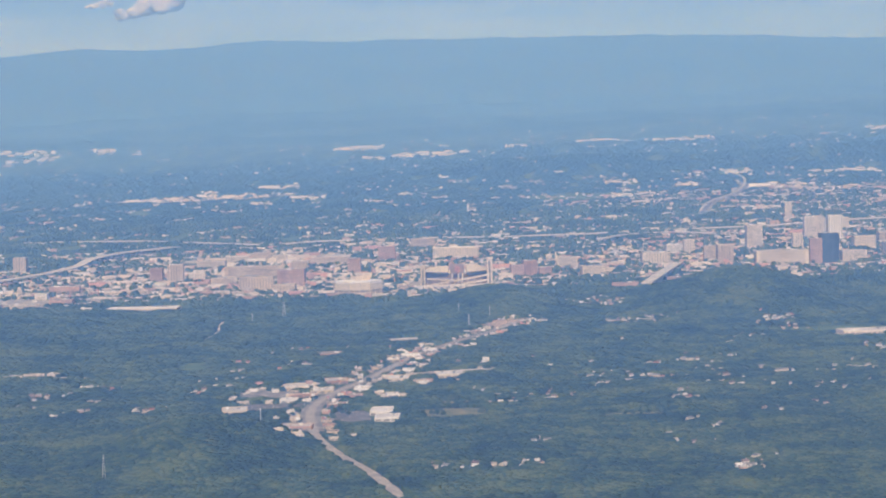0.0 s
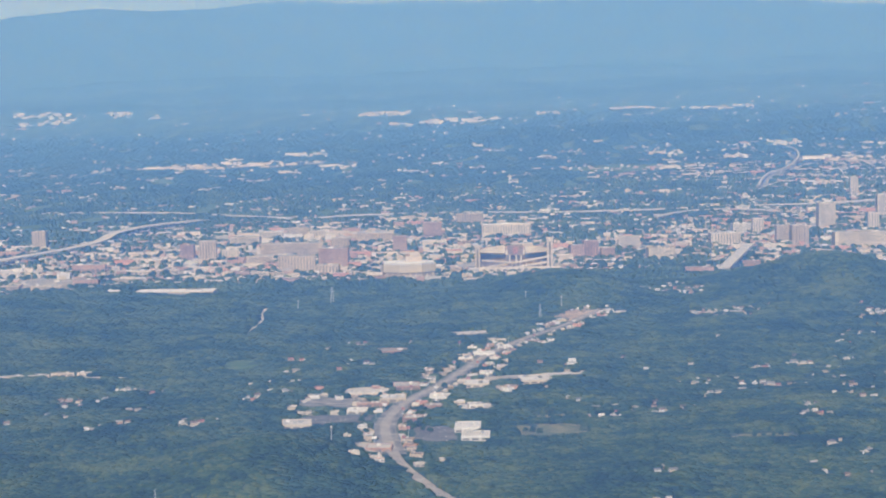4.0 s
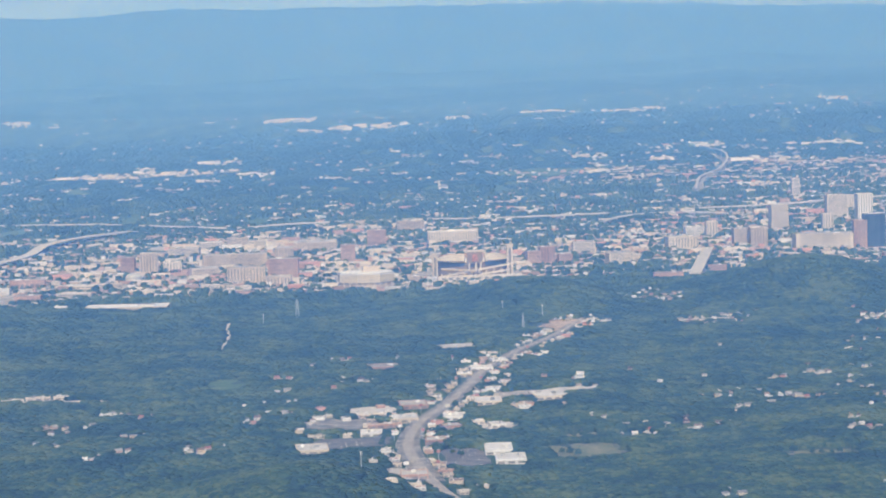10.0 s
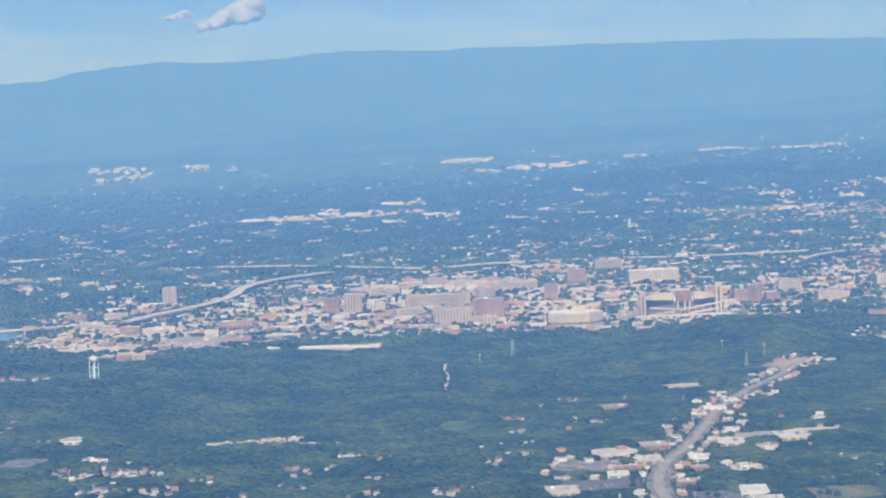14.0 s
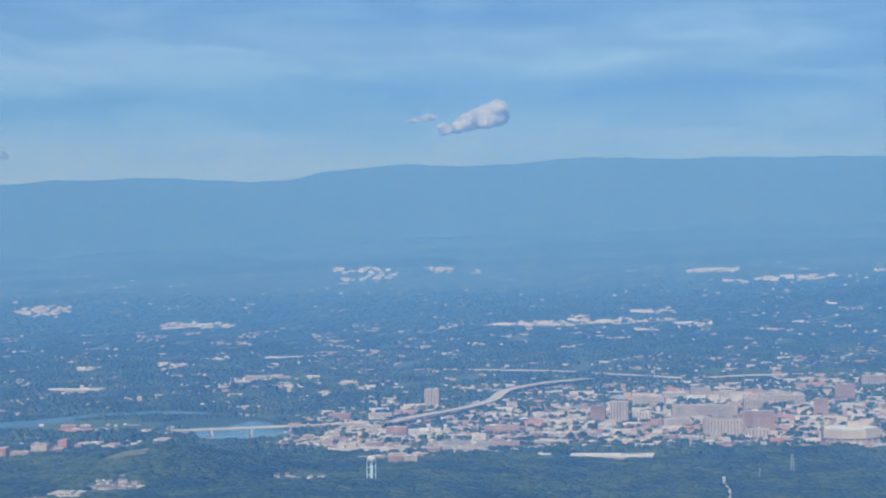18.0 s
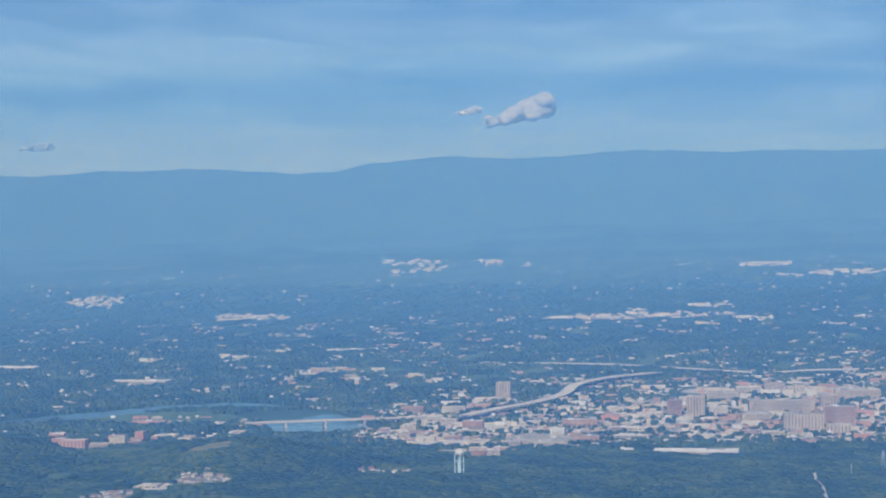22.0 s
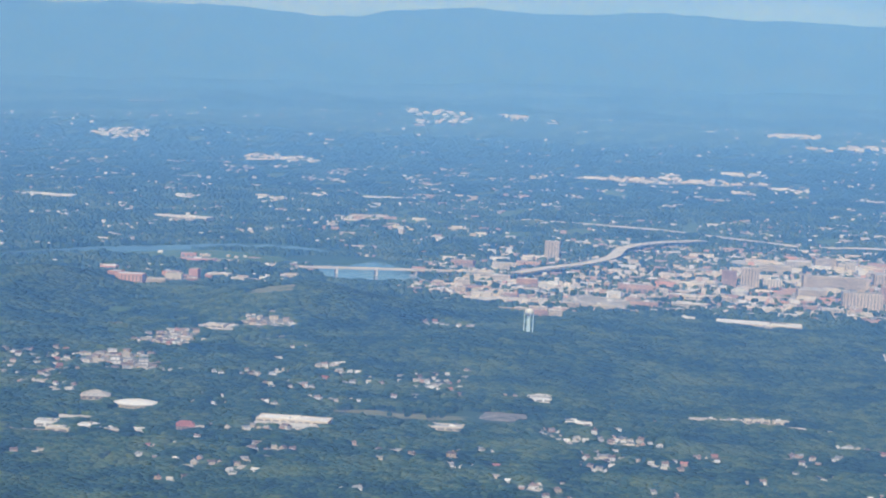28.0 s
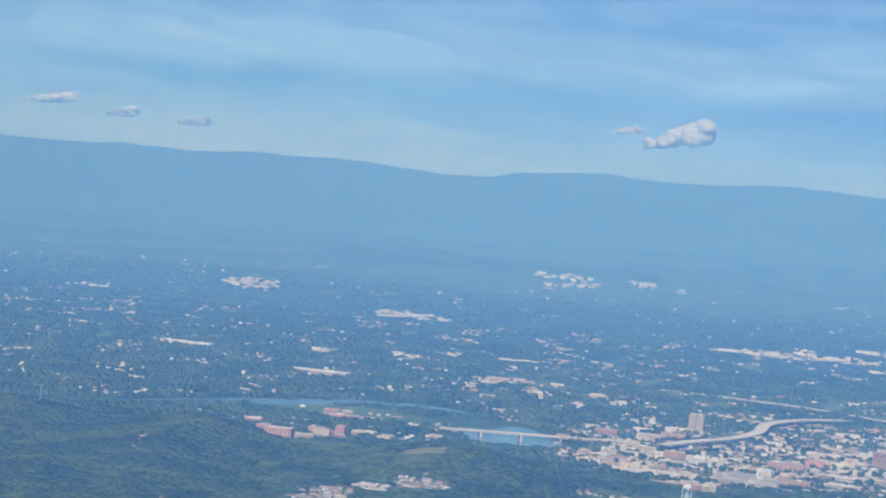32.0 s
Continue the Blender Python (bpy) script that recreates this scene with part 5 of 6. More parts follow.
for x, y, w, d in ((-76, 765, 9, 3.0), (-66.5, 769, 7.5, 4.2), (-58, 771.5, 8.5, 2.6), (-50, 773, 5.5, 3.6)):
    block(x, y, w, d, rng.uniform(0.9, 1.4), 12, rng.choice(("pale_stone", "cream")), rng.choice(("white_roof", "gravel_roof")), "low pale building in a row among the woods", "shop", "building", "strip buildings", rng, "store")


def round_hall(x, y, rx, ry, h, rise, wall, roof, label):
    """An oval hall under a low swelling roof."""
    b = thing("hall", x, y, 0, label, "building", "", clear=max(rx, ry) + 1)
    for k in range(4):
        KEEP_CLEAR.append((x - 0.3 * k, y - ry - 2 * k, 0.7 * rx))
    bm = bmesh.new()
    add_prism(bm, ellipse(rx, ry, 28), -1, h)
    part("wall", bm, M[wall], b)
    bm = bmesh.new()
    add_prism(bm, ellipse(rx + 0.25, ry + 0.25, 28), h, h + 0.18)
    part("eaves", bm, M["white_paint"], b)
    bm = bmesh.new()
    rows = [[bm.verts.new((px * f, py * f, h + 0.17 + rise * (1 - f * f))) for px, py in ellipse(rx, ry, 28)] for f in (1.0, 0.75, 0.45, 0.15)]
    for lo, hi in zip(rows, rows[1:]):
        for k in range(28):
            bm.faces.new((lo[k], lo[(k + 1) % 28], hi[(k + 1) % 28], hi[k]))
    bm.faces.new(rows[-1])
    part("roof", bm, M[roof], b)
    for k in range(7):
        shared("window", PANE, b, ((k - 3) * rx * 0.22, -ry * (1 - (abs(k - 3) * 0.22) ** 2) ** 0.5, 0.15), 0, (rx * 0.12, 0.1, h * 0.5))


def hipped_hall(x, y, w, d, h, rise, turn, wall, roof, label, wing=0.0):
    """A hall under a hipped roof, with a lower flat wing where it has one."""
    b = thing("hall", x, y, turn, label, "building", "", clear=0.6 * max(w, d) + 1)
    for k in range(4):
        KEEP_CLEAR.append((x - 0.3 * k, y - d / 2 - 2 * k, 0.45 * w))
    bm = bmesh.new()
    add_box(bm, 0, 0, -1, w, d, h + 1)
    part("wall", bm, M[wall], b)
    bm = bmesh.new()
    add_gable(bm, w, d, h, rise, 0.3, 0.46 * w if wing == 0 else 0.25 * w)
    part("roof", bm, M[roof], b)
    for k in range(4):
        shared("window", PANE, b, ((k - 1.5) * w * 0.23, -d / 2, 0.2), 0, (w * 0.13, 0.08, h * 0.5))
    if wing:
        bm = bmesh.new()
        add_box(bm, w * 0.5 + wing / 2, -d * 0.1, -1, wing, d * 0.6, h * 0.8 + 1)
        part("wing", bm, M[wall], b)
        bm = bmesh.new()
        add_box(bm, w * 0.5 + wing / 2, -d * 0.1, h * 0.8, wing + 0.1, d * 0.6 + 0.1, 0.12)
        part("wing_roof", bm, M["gravel_roof"], b)


def terrace(w, d, h, rise, wall, roof, label):
    """A row of joined town houses: stepped walls, one pitched roof, a door and window for each home."""
    t = new("terrace_house")
    bm = bmesh.new()
    n = max(2, int(w / 1.3))
    for k in range(n):
        add_box(bm, (k + 0.5) / n * w - w / 2, -0.12 * (k % 2), -0.6, w / n, d, h + 0.6)
    part("wall", bm, M[wall], t)
    bm = bmesh.new()
    add_gable(bm, w, d + 0.2, h, rise, 0.12)
    part("roof", bm, M[roof], t)
    for k in range(n):
        shared("window", PANE, t, ((k + 0.3) / n * w - w / 2, -d / 2 - 0.12 * (k % 2), h * 0.5), 0, (w / n * 0.3, 0.05, h * 0.3))
        shared("door", PANE, t, ((k + 0.75) / n * w - w / 2, -d / 2 - 0.12 * (k % 2), 0), 0, (0.17, 0.05, h * 0.38))
    return tagged(t, label, "house", "terraces of town houses")


round_hall(-257, 722, 6.8, 6.5, 1.0, 0.9, "cream", "white_roof", "low oval hall with a smooth white roof")
hipped_hall(-272, 728, 9.0, 8.0, 1.1, 1.7, 8, "tan_brick", "gravel_roof", "square tan hall with a pale pyramid roof")
hipped_hall(-232, 682, 5.2, 7.0, 1.2, 1.3, 12, "tan_brick", "red_roof", "tan hall with a bright rust-red hipped roof", 3.0)
ROWS = [terrace(3.9, 1.7, 1.1, 0.55, "cream", "gravel_roof", "row of cream town houses with light shingle roofs"), terrace(2.7, 1.7, 1.15, 0.6, "tan_brick", "brown_roof", "short row of tan town houses with brown roofs"), terrace(3.3, 1.8, 1.0, 0.55, "white_paint", "grey_roof", "row of white town houses with grey roofs")]
ROW_PLACES = [(x0 + i * sx + (j % 2) * 1.7, y0 + j * sy) for x0, y0, sx, sy, ni, nj in ((-301, 822, 5.6, 11, 4, 4), (-284, 800, 5.4, 11, 3, 3), (-294, 892, 5.6, 11, 3, 4), (-263, 948, 5.5, 12, 3, 2)) for i in range(ni) for j in range(nj)]
used = set()
for x, y in ROW_PLACES:
    k, turn = rng.randrange(3), rng.choice((8, 8, 14, 80, -20)) + rng.uniform(-6, 6)
    x, y = x + rng.uniform(-1, 1), y + rng.uniform(-2, 2)
    m = pose(x, y, ground_at(x, y) + 0.1, 0, 0, turn)
    if k in used:
        copy_thing(ROWS[k], m)
    else:
        used.add(k)
        ROWS[k].matrix_world = m
    KEEP_CLEAR.append((x, y, 2.2))


# ---- town blocks between the landmarks ----
CLEAR_GRID = {}


def taken(x, y, r):
    i, j = int(x // 20), int(y // 20)
    for a in (i - 1, i, i + 1):
        for b in (j - 1, j, j + 1):
            for ox, oy, o in CLEAR_GRID.get((a, b), ()):
                if math.hypot(x - ox, y - oy) < r + o:
                    return True
    return False


def claim(x, y, r):
    CLEAR_GRID.setdefault((int(x // 20), int(y // 20)), []).append((x, y, r))


for ox, oy, o in KEEP_CLEAR:
    claim(ox, oy, o * 0.8)
for jx, jy, jr in ((-130, 1184, 12), (-128, 1172, 9), (-132, 1198, 9), (-172, 1150, 12), (-160, 1250, 10)):
    claim(jx, jy, jr)
rng = random.Random(5)
TOWN_LOOKS = [("pale_stone", "white_roof"), ("cream", "gravel_roof"), ("brick", "gravel_roof"), ("tan_brick", "white_roof"), ("pale_stone", "grey_roof"), ("cream", "white_roof"), ("tan_brick", "grey_roof")]
TOWN_LABELS = {"white_paint": "low white-walled town building with flat roof", "cream": "low cream-walled town building with flat roof", "brick": "pinkish brick town building with flat roof",
               "red_brick": "red brick town building with flat roof", "tan_brick": "tan brick town building with flat roof", "pale_stone": "pale grey town building with flat roof"}
TOWN_LOOKS += [("red_brick", "grey_roof"), ("brick", "grey_roof"), ("tan_brick", "gravel_roof"), ("brick", "brown_roof"), ("white_paint", "white_roof"), ("pale_stone", "gravel_roof"), ("white_paint", "grey_roof")]
heaps = {look_: Heap() for look_ in TOWN_LOOKS}
count = 0
for row in range(76):
    y = 1116 + row * 6.8 + 0.075 * row * row
    x = -330 + rng.uniform(0, 12)
    while x < 640:
        w = rng.choice((2.0, 2.4, 2.8, 3.3, 4, 5, 6, 8, 11, 15)) * rng.uniform(0.85, 1.15)
        step = w + rng.uniform(0.8, 5.0)
        cx, cy = x + w / 2, y + rng.uniform(-4, 4)
        x += step
        dense = float(paved_at(cx, cy))
        if rng.random() > dense * 1.1 or taken(cx, cy, w * 0.42):
            continue
        if min(float(off_line(np.array(cx), np.array(cy), line)) for line in (*VIADUCTS.values(), RIVER_WEST, RIVER_BEND, RIVER_EAST)) < 5 + w / 2:
            continue
        if -0.36 * cy - 70 > cx or cx > 0.33 * cy + 60:
            continue
        wall, roof = rng.choice(TOWN_LOOKS)
        h = rng.choice((0.7, 0.8, 0.9, 1.1, 1.3, 1.7, 2.4)) * rng.uniform(0.9, 1.15) * (1.25 if abs(cx - 30) < 160 and cy < 1420 else 1.0)
        d, turn = rng.uniform(2.0, 6.0), rng.uniform(-14, 14)
        claim(cx, cy, min(w, 7) * 0.45)
        if count < 180 and (cy < 1300 or h > 2.0) and w > 3.8:
            block(cx, cy, w, d, h, turn, wall, roof, TOWN_LABELS[wall], rng.choice(("bands", "bands", "plain")) if h > 1.9 else rng.choice(("shop", "plain", "plain")), "building", "town buildings", rng)
            count += 1
        else:
            heaps[wall, roof].add(cx, cy, w, d, h, turn)
            for k in range(3):
                KEEP_CLEAR.append((cx + (k - 1) * w * 0.33, cy - d * 0.1, 0.3 * d + 0.3))
for (wall, roof), heap in heaps.items():
    heap.finish("town_buildings", wall, roof, "close-set flat-roofed buildings of the town", "buildings")


# ---- houses ----
def house_kind(w, d, wall_h, rise, wall, roof, wing, chimney, porch):
    h = new("house")
    bm = bmesh.new()
    add_box(bm, 0, 0, -0.5, w, d, wall_h + 0.5)
    if wing:
        add_box(bm, w * 0.3, -d * 0.62, -0.5, w * 0.36, d * 0.5, wall_h + 0.45)
    v = [bm.verts.new(p) for p in ((-w / 2, -d / 2, wall_h), (-w / 2, d / 2, wall_h), (-w / 2, 0, wall_h + rise * 0.9))]
    bm.faces.new(v)
    v = [bm.verts.new(p) for p in ((w / 2, -d / 2, wall_h), (w / 2, d / 2, wall_h), (w / 2, 0, wall_h + rise * 0.9))]
    bm.faces.new(v)
    part("wall", bm, M[wall], h)
    bm = bmesh.new()
    add_gable(bm, w, d, wall_h, rise)
    part("roof", bm, M[roof], h)
    if wing:
        bm = bmesh.new()
        x0, y0, y1, hw = w * 0.3, -d * 0.95, -d * 0.2, w * 0.18 + 0.08
        q = [bm.verts.new(p) for p in ((x0 - hw, y0, wall_h), (x0 + hw, y0, wall_h), (x0 + hw, y1, wall_h), (x0 - hw, y1, wall_h), (x0, y0, wall_h + rise * 0.7), (x0, y1, wall_h + rise * 0.7))]
        for f in ((0, 4, 5, 3), (1, 2, 5, 4), (0, 1, 4), (2, 3, 5)):
            bm.faces.new([q[i] for i in f])
        part("wing_roof", bm, M[roof], h)
    if chimney:
        bm = bmesh.new()
        add_box(bm, w * 0.28, d * 0.12, wall_h + 0.1, 0.2, 0.2, rise + 0.25)
        part("chimney", bm, M["brick"], h)
    if porch:
        bm = bmesh.new()
        add_box(bm, -w * 0.15, -d / 2 - 0.25, wall_h * 0.8, w * 0.45, 0.5, 0.06)
        for k in (-1, 1):
            add_box(bm, -w * 0.15 + k * w * 0.2, -d / 2 - 0.45, -0.3, 0.06, 0.06, wall_h * 0.8 + 0.3)
        part("porch", bm, M["white_paint"], h)
    bm = bmesh.new()
    add_box(bm, w * 0.5 + 0.45, -d * 0.6, -0.25, 0.55, d * 1.5, 0.31)
    part("driveway", bm, M["concrete"], h, "pale concrete driveway")
    shared("window", PANE, h, (-w * 0.28, -d / 2 - 0.01, wall_h * 0.35), 0, (w * 0.16, 0.05, wall_h * 0.4))
    shared("door", PANE, h, (w * 0.02, -d / 2 - 0.01, 0.0), 0, (0.17, 0.05, wall_h * 0.75))
    return h


KINDS = [
    (2.6, 1.8, 0.75, 0.6, "white_paint", "grey_roof", True, True, False, "white house with a grey gabled roof"),
    (2.2, 1.7, 0.75, 0.55, "brick", "brown_roof", False, True, True, "brick house with a brown gabled roof"),
    (3.0, 1.9, 0.8, 0.65, "cream", "grey_roof", True, False, False, "cream house with a weathered grey roof"),
    (2.0, 1.6, 0.7, 0.5, "white_paint", "white_roof", False, False, True, "small white house with a pale metal roof"),
    (2.4, 1.8, 1.2, 0.6, "tan_brick", "brown_roof", True, True, False, "two-storey tan house with a brown roof"),
    (2.8, 1.7, 0.7, 0.5, "pale_stone", "gravel_roof", False, True, True, "long pale ranch house with light shingles"),
    (2.3, 2.0, 1.1, 0.7, "white_paint", "brown_roof", False, True, False, "two-storey white house with a dark roof"),
    (2.2, 1.7, 0.75, 0.55, "brick", "red_roof", False, False, False, "brick house with a rust-red roof"),
]
PROTOS = [(tagged(house_kind(*k[:9]), k[9], "house", "houses among the trees"), k) for k in KINDS]
HOMES_A = [(195, 481), (192, 482), (194, 486), (105, 491), (123, 492), (114, 492), (200, 499), (130, 499), (187, 534), (140, 542), (200, 569), (192, 583), (-168, 599), (-218, 599), (-221, 600), (222, 604), (-119, 613), (245, 614), (-205, 617), (-123, 623), (-117, 623), (-217, 624), (-205, 626), (-222, 627), (-85, 627), (-234, 629), (-130, 629), (-122, 629), (-91, 635), (-205, 635), (200, 636), (195, 637), (-32, 639), (1, 644), (-2, 645), (-235, 646), (-148, 648), (3, 649), (-20, 649), (132, 650), (-205, 652), (-169, 654), (202, 656), (152, 656), (138, 656), (199, 656)]
HOMES_B = [(-201, 657), (-195, 658), (-60, 659), (262, 659), (-107, 660), (-110, 661), (252, 661), (160, 661), (-207, 663), (-161, 664), (-150, 666), (144, 666), (151, 668), (-166, 671), (-105, 671), (-44, 674), (-88, 674), (245, 674), (238, 674), (222, 675), (262, 676), (-92, 676), (275, 676), (-104, 676), (-180, 677), (-82, 678), (-106, 678), (-111, 678), (-20, 680), (127, 681), (-142, 682), (-109, 684), (214, 685), (-221, 688), (172, 689), (-215, 691), (-209, 693), (-204, 695), (-73, 695), (-200, 696), (177, 697), (223, 697), (-47, 698), (36, 700), (17, 700), (221, 703)]
HOMES_C = [(-90, 705), (-99, 705), (-118, 706), (-105, 706), (18, 707), (-101, 708), (-44, 708), (-50, 709), (-93, 709), (-99, 711), (-115, 711), (-108, 711), (269, 711), (200, 712), (204, 712), (-102, 713), (253, 714), (248, 714), (-96, 715), (198, 715), (287, 716), (-123, 716), (193, 720), (27, 720), (189, 721), (197, 722), (172, 723), (272, 724), (-128, 725), (286, 725), (243, 727), (-124, 727), (226, 727), (-20, 729), (179, 731), (-34, 737), (218, 738), (-289, 739), (-30, 739), (-236, 739), (-284, 741), (14, 744), (284, 744), (29, 747), (135, 748), (-291, 749)]
HOMES_D = [(-217, 751), (-285, 751), (-220, 753), (-298, 755), (-236, 756), (227, 756), (159, 756), (-301, 759), (204, 763), (-199, 765), (202, 766), (-192, 768), (-205, 768), (-201, 769), (220, 771), (178, 771), (134, 772), (-302, 773), (45, 775), (218, 777), (29, 777), (238, 778), (-181, 780), (-319, 780), (306, 784), (122, 785), (-304, 787), (58, 787), (56, 789), (-219, 791), (155, 792), (-226, 793), (-160, 795), (-212, 795), (307, 795), (-215, 797), (-141, 799), (54, 801), (-305, 805), (-323, 806), (-275, 806), (-164, 807), (304, 807), (-281, 807), (-266, 808), (-247, 808)]
HOMES_E = [(-269, 809), (-250, 811), (-235, 811), (30, 811), (-200, 812), (-173, 812), (26, 813), (-230, 814), (-211, 816), (-285, 816), (-190, 817), (-240, 820), (-300, 822), (-326, 823), (-297, 824), (-230, 825), (-176, 826), (-314, 829), (-309, 829), (251, 829), (-179, 833), (-208, 834), (-306, 840), (-302, 843), (-305, 843), (-215, 844), (40, 845), (-174, 845), (-298, 847), (-300, 847), (-217, 847), (-170, 847), (-295, 848), (-213, 849), (201, 849), (-293, 850), (-287, 850), (-319, 850), (254, 857), (52, 860), (74, 860), (-235, 861), (55, 864), (-285, 889), (-297, 890), (-282, 892)]
HOMES_F = [(-288, 892), (289, 894), (277, 895), (-279, 897), (-293, 898), (-237, 898), (-285, 898), (-288, 900), (-296, 901), (289, 908), (-280, 910), (-294, 912), (-284, 912), (-289, 914), (276, 921), (-282, 926), (-290, 927), (-285, 929), (292, 932), (-288, 932), (283, 933), (290, 938), (-271, 947), (208, 949), (-260, 949), (228, 953), (-268, 953), (-252, 954), (-248, 956), (-255, 956), (-266, 959), (206, 960), (-268, 965), (227, 972)]
HOMES_Y = [(197, 1049), (200, 1045), (206, 1066), (206, 1047), (211, 1057), (211, 1041), (216, 1053), (216, 1034), (216, 1089), (217, 1078), (221, 1053), (161, 949), (165, 959), (164, 942), (168, 956), (157, 939)]
HOMES_X = [(211, 959), (217, 967), (221, 960), (230, 966), (234, 969), (236, 954), (230, 939), (213, 936), (287, 936), (292, 941), (298, 947), (291, 917), (259, 871), (261, 861), (283, 941)]
HOMES_Z = [(-296, 626), (-291, 631), (-286, 627), (-281, 633), (-275, 629), (-268, 626), (-262, 630), (-289, 640), (-304, 777), (-306, 788), (-305, 799), (-308, 810), (-311, 821), (-314, 834), (-330, 830), (-335, 836), (-326, 840),
           (-171, 818), (-166, 823), (-175, 826), (-168, 830), (-196, 1010), (-189, 1014), (-182, 1011), (-176, 1016), (-193, 1019), (-110, 727), (-103, 733)]
HOMES = HOMES_Z + HOMES_A + HOMES_B + HOMES_C + HOMES_D + HOMES_E + HOMES_F + HOMES_X + HOMES_Y
rng = random.Random(8)
first = set()


def settle(x, y, scale=1.0, open_front=5):
    i = rng.choice((0, 0, 1, 2, 2, 3, 3, 4, 5, 5, 6, 6, 7)) if rng.random() > 0.03 else 7
    proto, kind = PROTOS[i]
    m = pose(x, y, ground_at(x, y), 0, 0, rng.choice((0, 0, 90, 180, 20, -25, 45)) + rng.uniform(-12, 12))
    if i not in first:
        first.add(i)
        proto.matrix_world = m
        proto.scale = (scale,) * 3
    else:
        ob = copy_thing(proto, m)
        ob.scale = (scale,) * 3
    away = math.hypot(x + 30, y)
    for k in range(open_front + 1):
        KEEP_CLEAR.append((x - (x + 30) / away * 2.0 * k, y - y / away * 2.0 * k, (2.0 if k < 2 else 1.7)))


for x, y in HOMES:
    settle(x + rng.uniform(-0.5, 0.5), y + rng.uniform(-0.5, 0.5), rng.uniform(0.62, 0.98) * (1 if y < 1000 else 1.1))
# neighbours of the known houses, half lost among the trees
for x, y in HOMES[::9]:
    settle(x + rng.uniform(-14, 14), y + rng.uniform(5, 22), rng.uniform(0.7, 1.0), 1)

# yards, drives and worn ground before the houses
yards = {"concrete": ([], []), "dry_grass": ([], []), "grass": ([], [])}
for x, y in HOMES:
    for k in range(rng.choice((0, 1, 1, 2))):
        verts, faces = yards[rng.choice(("concrete", "concrete", "dry_grass", "grass"))]
        px, py, a = x + rng.uniform(-2.2, 2.2), y - rng.uniform(1.5, 7), rng.uniform(-0.5, 0.5)
        sx, sy, o = rng.uniform(0.5, 1.7), rng.uniform(1.2, 3.4), len(verts)
        for i, j in ((-1, -1), (1, -1), (1, 1), (-1, 1)):
            qx, qy = px + i * sx * math.cos(a) - j * sy * math.sin(a) + rng.uniform(-0.3, 0.3), py + i * sx * math.sin(a) + j * sy * math.cos(a)
            verts.append((qx, qy, ground_at(qx, qy) + 0.16))
        faces.append((o, o + 1, o + 2, o + 3))
        KEEP_CLEAR.append((px, py, max(sx, sy)))
for kind, (verts, faces) in yards.items():
    tagged(new("yards", mesh_of("yards", verts, faces, M[kind])), "small worn yards and drives before the houses", "ground", kind="stuff")

# sheds, garages and more houses round about them
NEAR_LOOKS = [("white_paint", "grey_roof"), ("cream", "gravel_roof"), ("white_paint", "white_roof"), ("tan_brick", "brown_roof"), ("brick", "grey_roof")]
heaps = {look_: Heap() for look_ in NEAR_LOOKS}
for x, y in HOMES * 2:
    x, y = x + rng.choice((-1, 1)) * rng.uniform(2.2, 7), y + rng.uniform(-4, 6)
    if taken(x, y, 1.0) or float(off_line(np.array(x), np.array(y), HIGHWAY)) < 9 or rng.random() < 0.25:
        continue
    claim(x, y, 1.2)
    f = rng.uniform(0.45, 0.95)
    heaps[rng.choice(NEAR_LOOKS)].add(x, y, 2.4 * f, 1.8 * f, 0.85 * f, rng.choice((0, 90, 30)) + rng.uniform(-15, 15), 0.55 * f)
    for k in range(4):
        KEEP_CLEAR.append((x, y - 1.8 * k, 1.3))
for (wall, roof), heap in heaps.items():
    heap.finish("outbuildings", wall, roof, "small sheds and houses half hidden by trees", "houses")

# houses and sheds of the far suburbs
FAR_LOOKS = [("white_paint", "white_roof"), ("cream", "gravel_roof"), ("pale_stone", "white_roof"), ("brick", "brown_roof"), ("tan_brick", "gravel_roof"), ("brick", "grey_roof")]
heaps = {look_: Heap() for look_ in FAR_LOOKS}
picker = np.random.RandomState(8)
for y0, y1, wanted in ((1180, 1700, 1100), (1700, 2350, 1500), (2350, 3500, 420)):
    ys = picker.uniform(y0, y1, wanted * 14)
    xs = picker.uniform(-0.40 * ys - 60, 0.33 * ys + 60)
    ok = picker.uniform(0, 1, len(xs)) < 1.2 * lumps(xs, ys / 1.8, 80, 31) + 0.5 * lumps(xs, ys / 1.8, 24, 33) - 0.15
    ok &= paved_at(xs, ys) <= 0.8
    for line in (RIVER_WEST, RIVER_BEND, RIVER_EAST):
        ok &= off_line(xs, ys, line) >= 26
    made = 0
    for x, y in zip(xs[ok].tolist(), ys[ok].tolist()):
        if made >= wanted:
            break
        if taken(x, y, 1.5):
            continue
        f = rng.uniform(0.6, 1.1) * (1 if y < 2000 else 1.2 if y < 2600 else 1.5)
        big = rng.random() < 0.09
        w, d = (rng.uniform(5, 11) * f, rng.uniform(3, 6) * f) if big else (rng.uniform(1.8, 3.0) * f, rng.uniform(1.5, 2.2) * f)
        heaps[rng.choice(FAR_LOOKS)].add(x, y, w, d, 0.95 * f, rng.uniform(-15, 15), 0 if big else 0.55 * f)
        away = math.hypot(x + 30, y)
        for k in range(4):
            KEEP_CLEAR.append((x - (x + 30) / away * 2.6 * f * k, y - y / away * 2.6 * f * k, max(0.5 * w, 1.8 * f)))
        made += 1
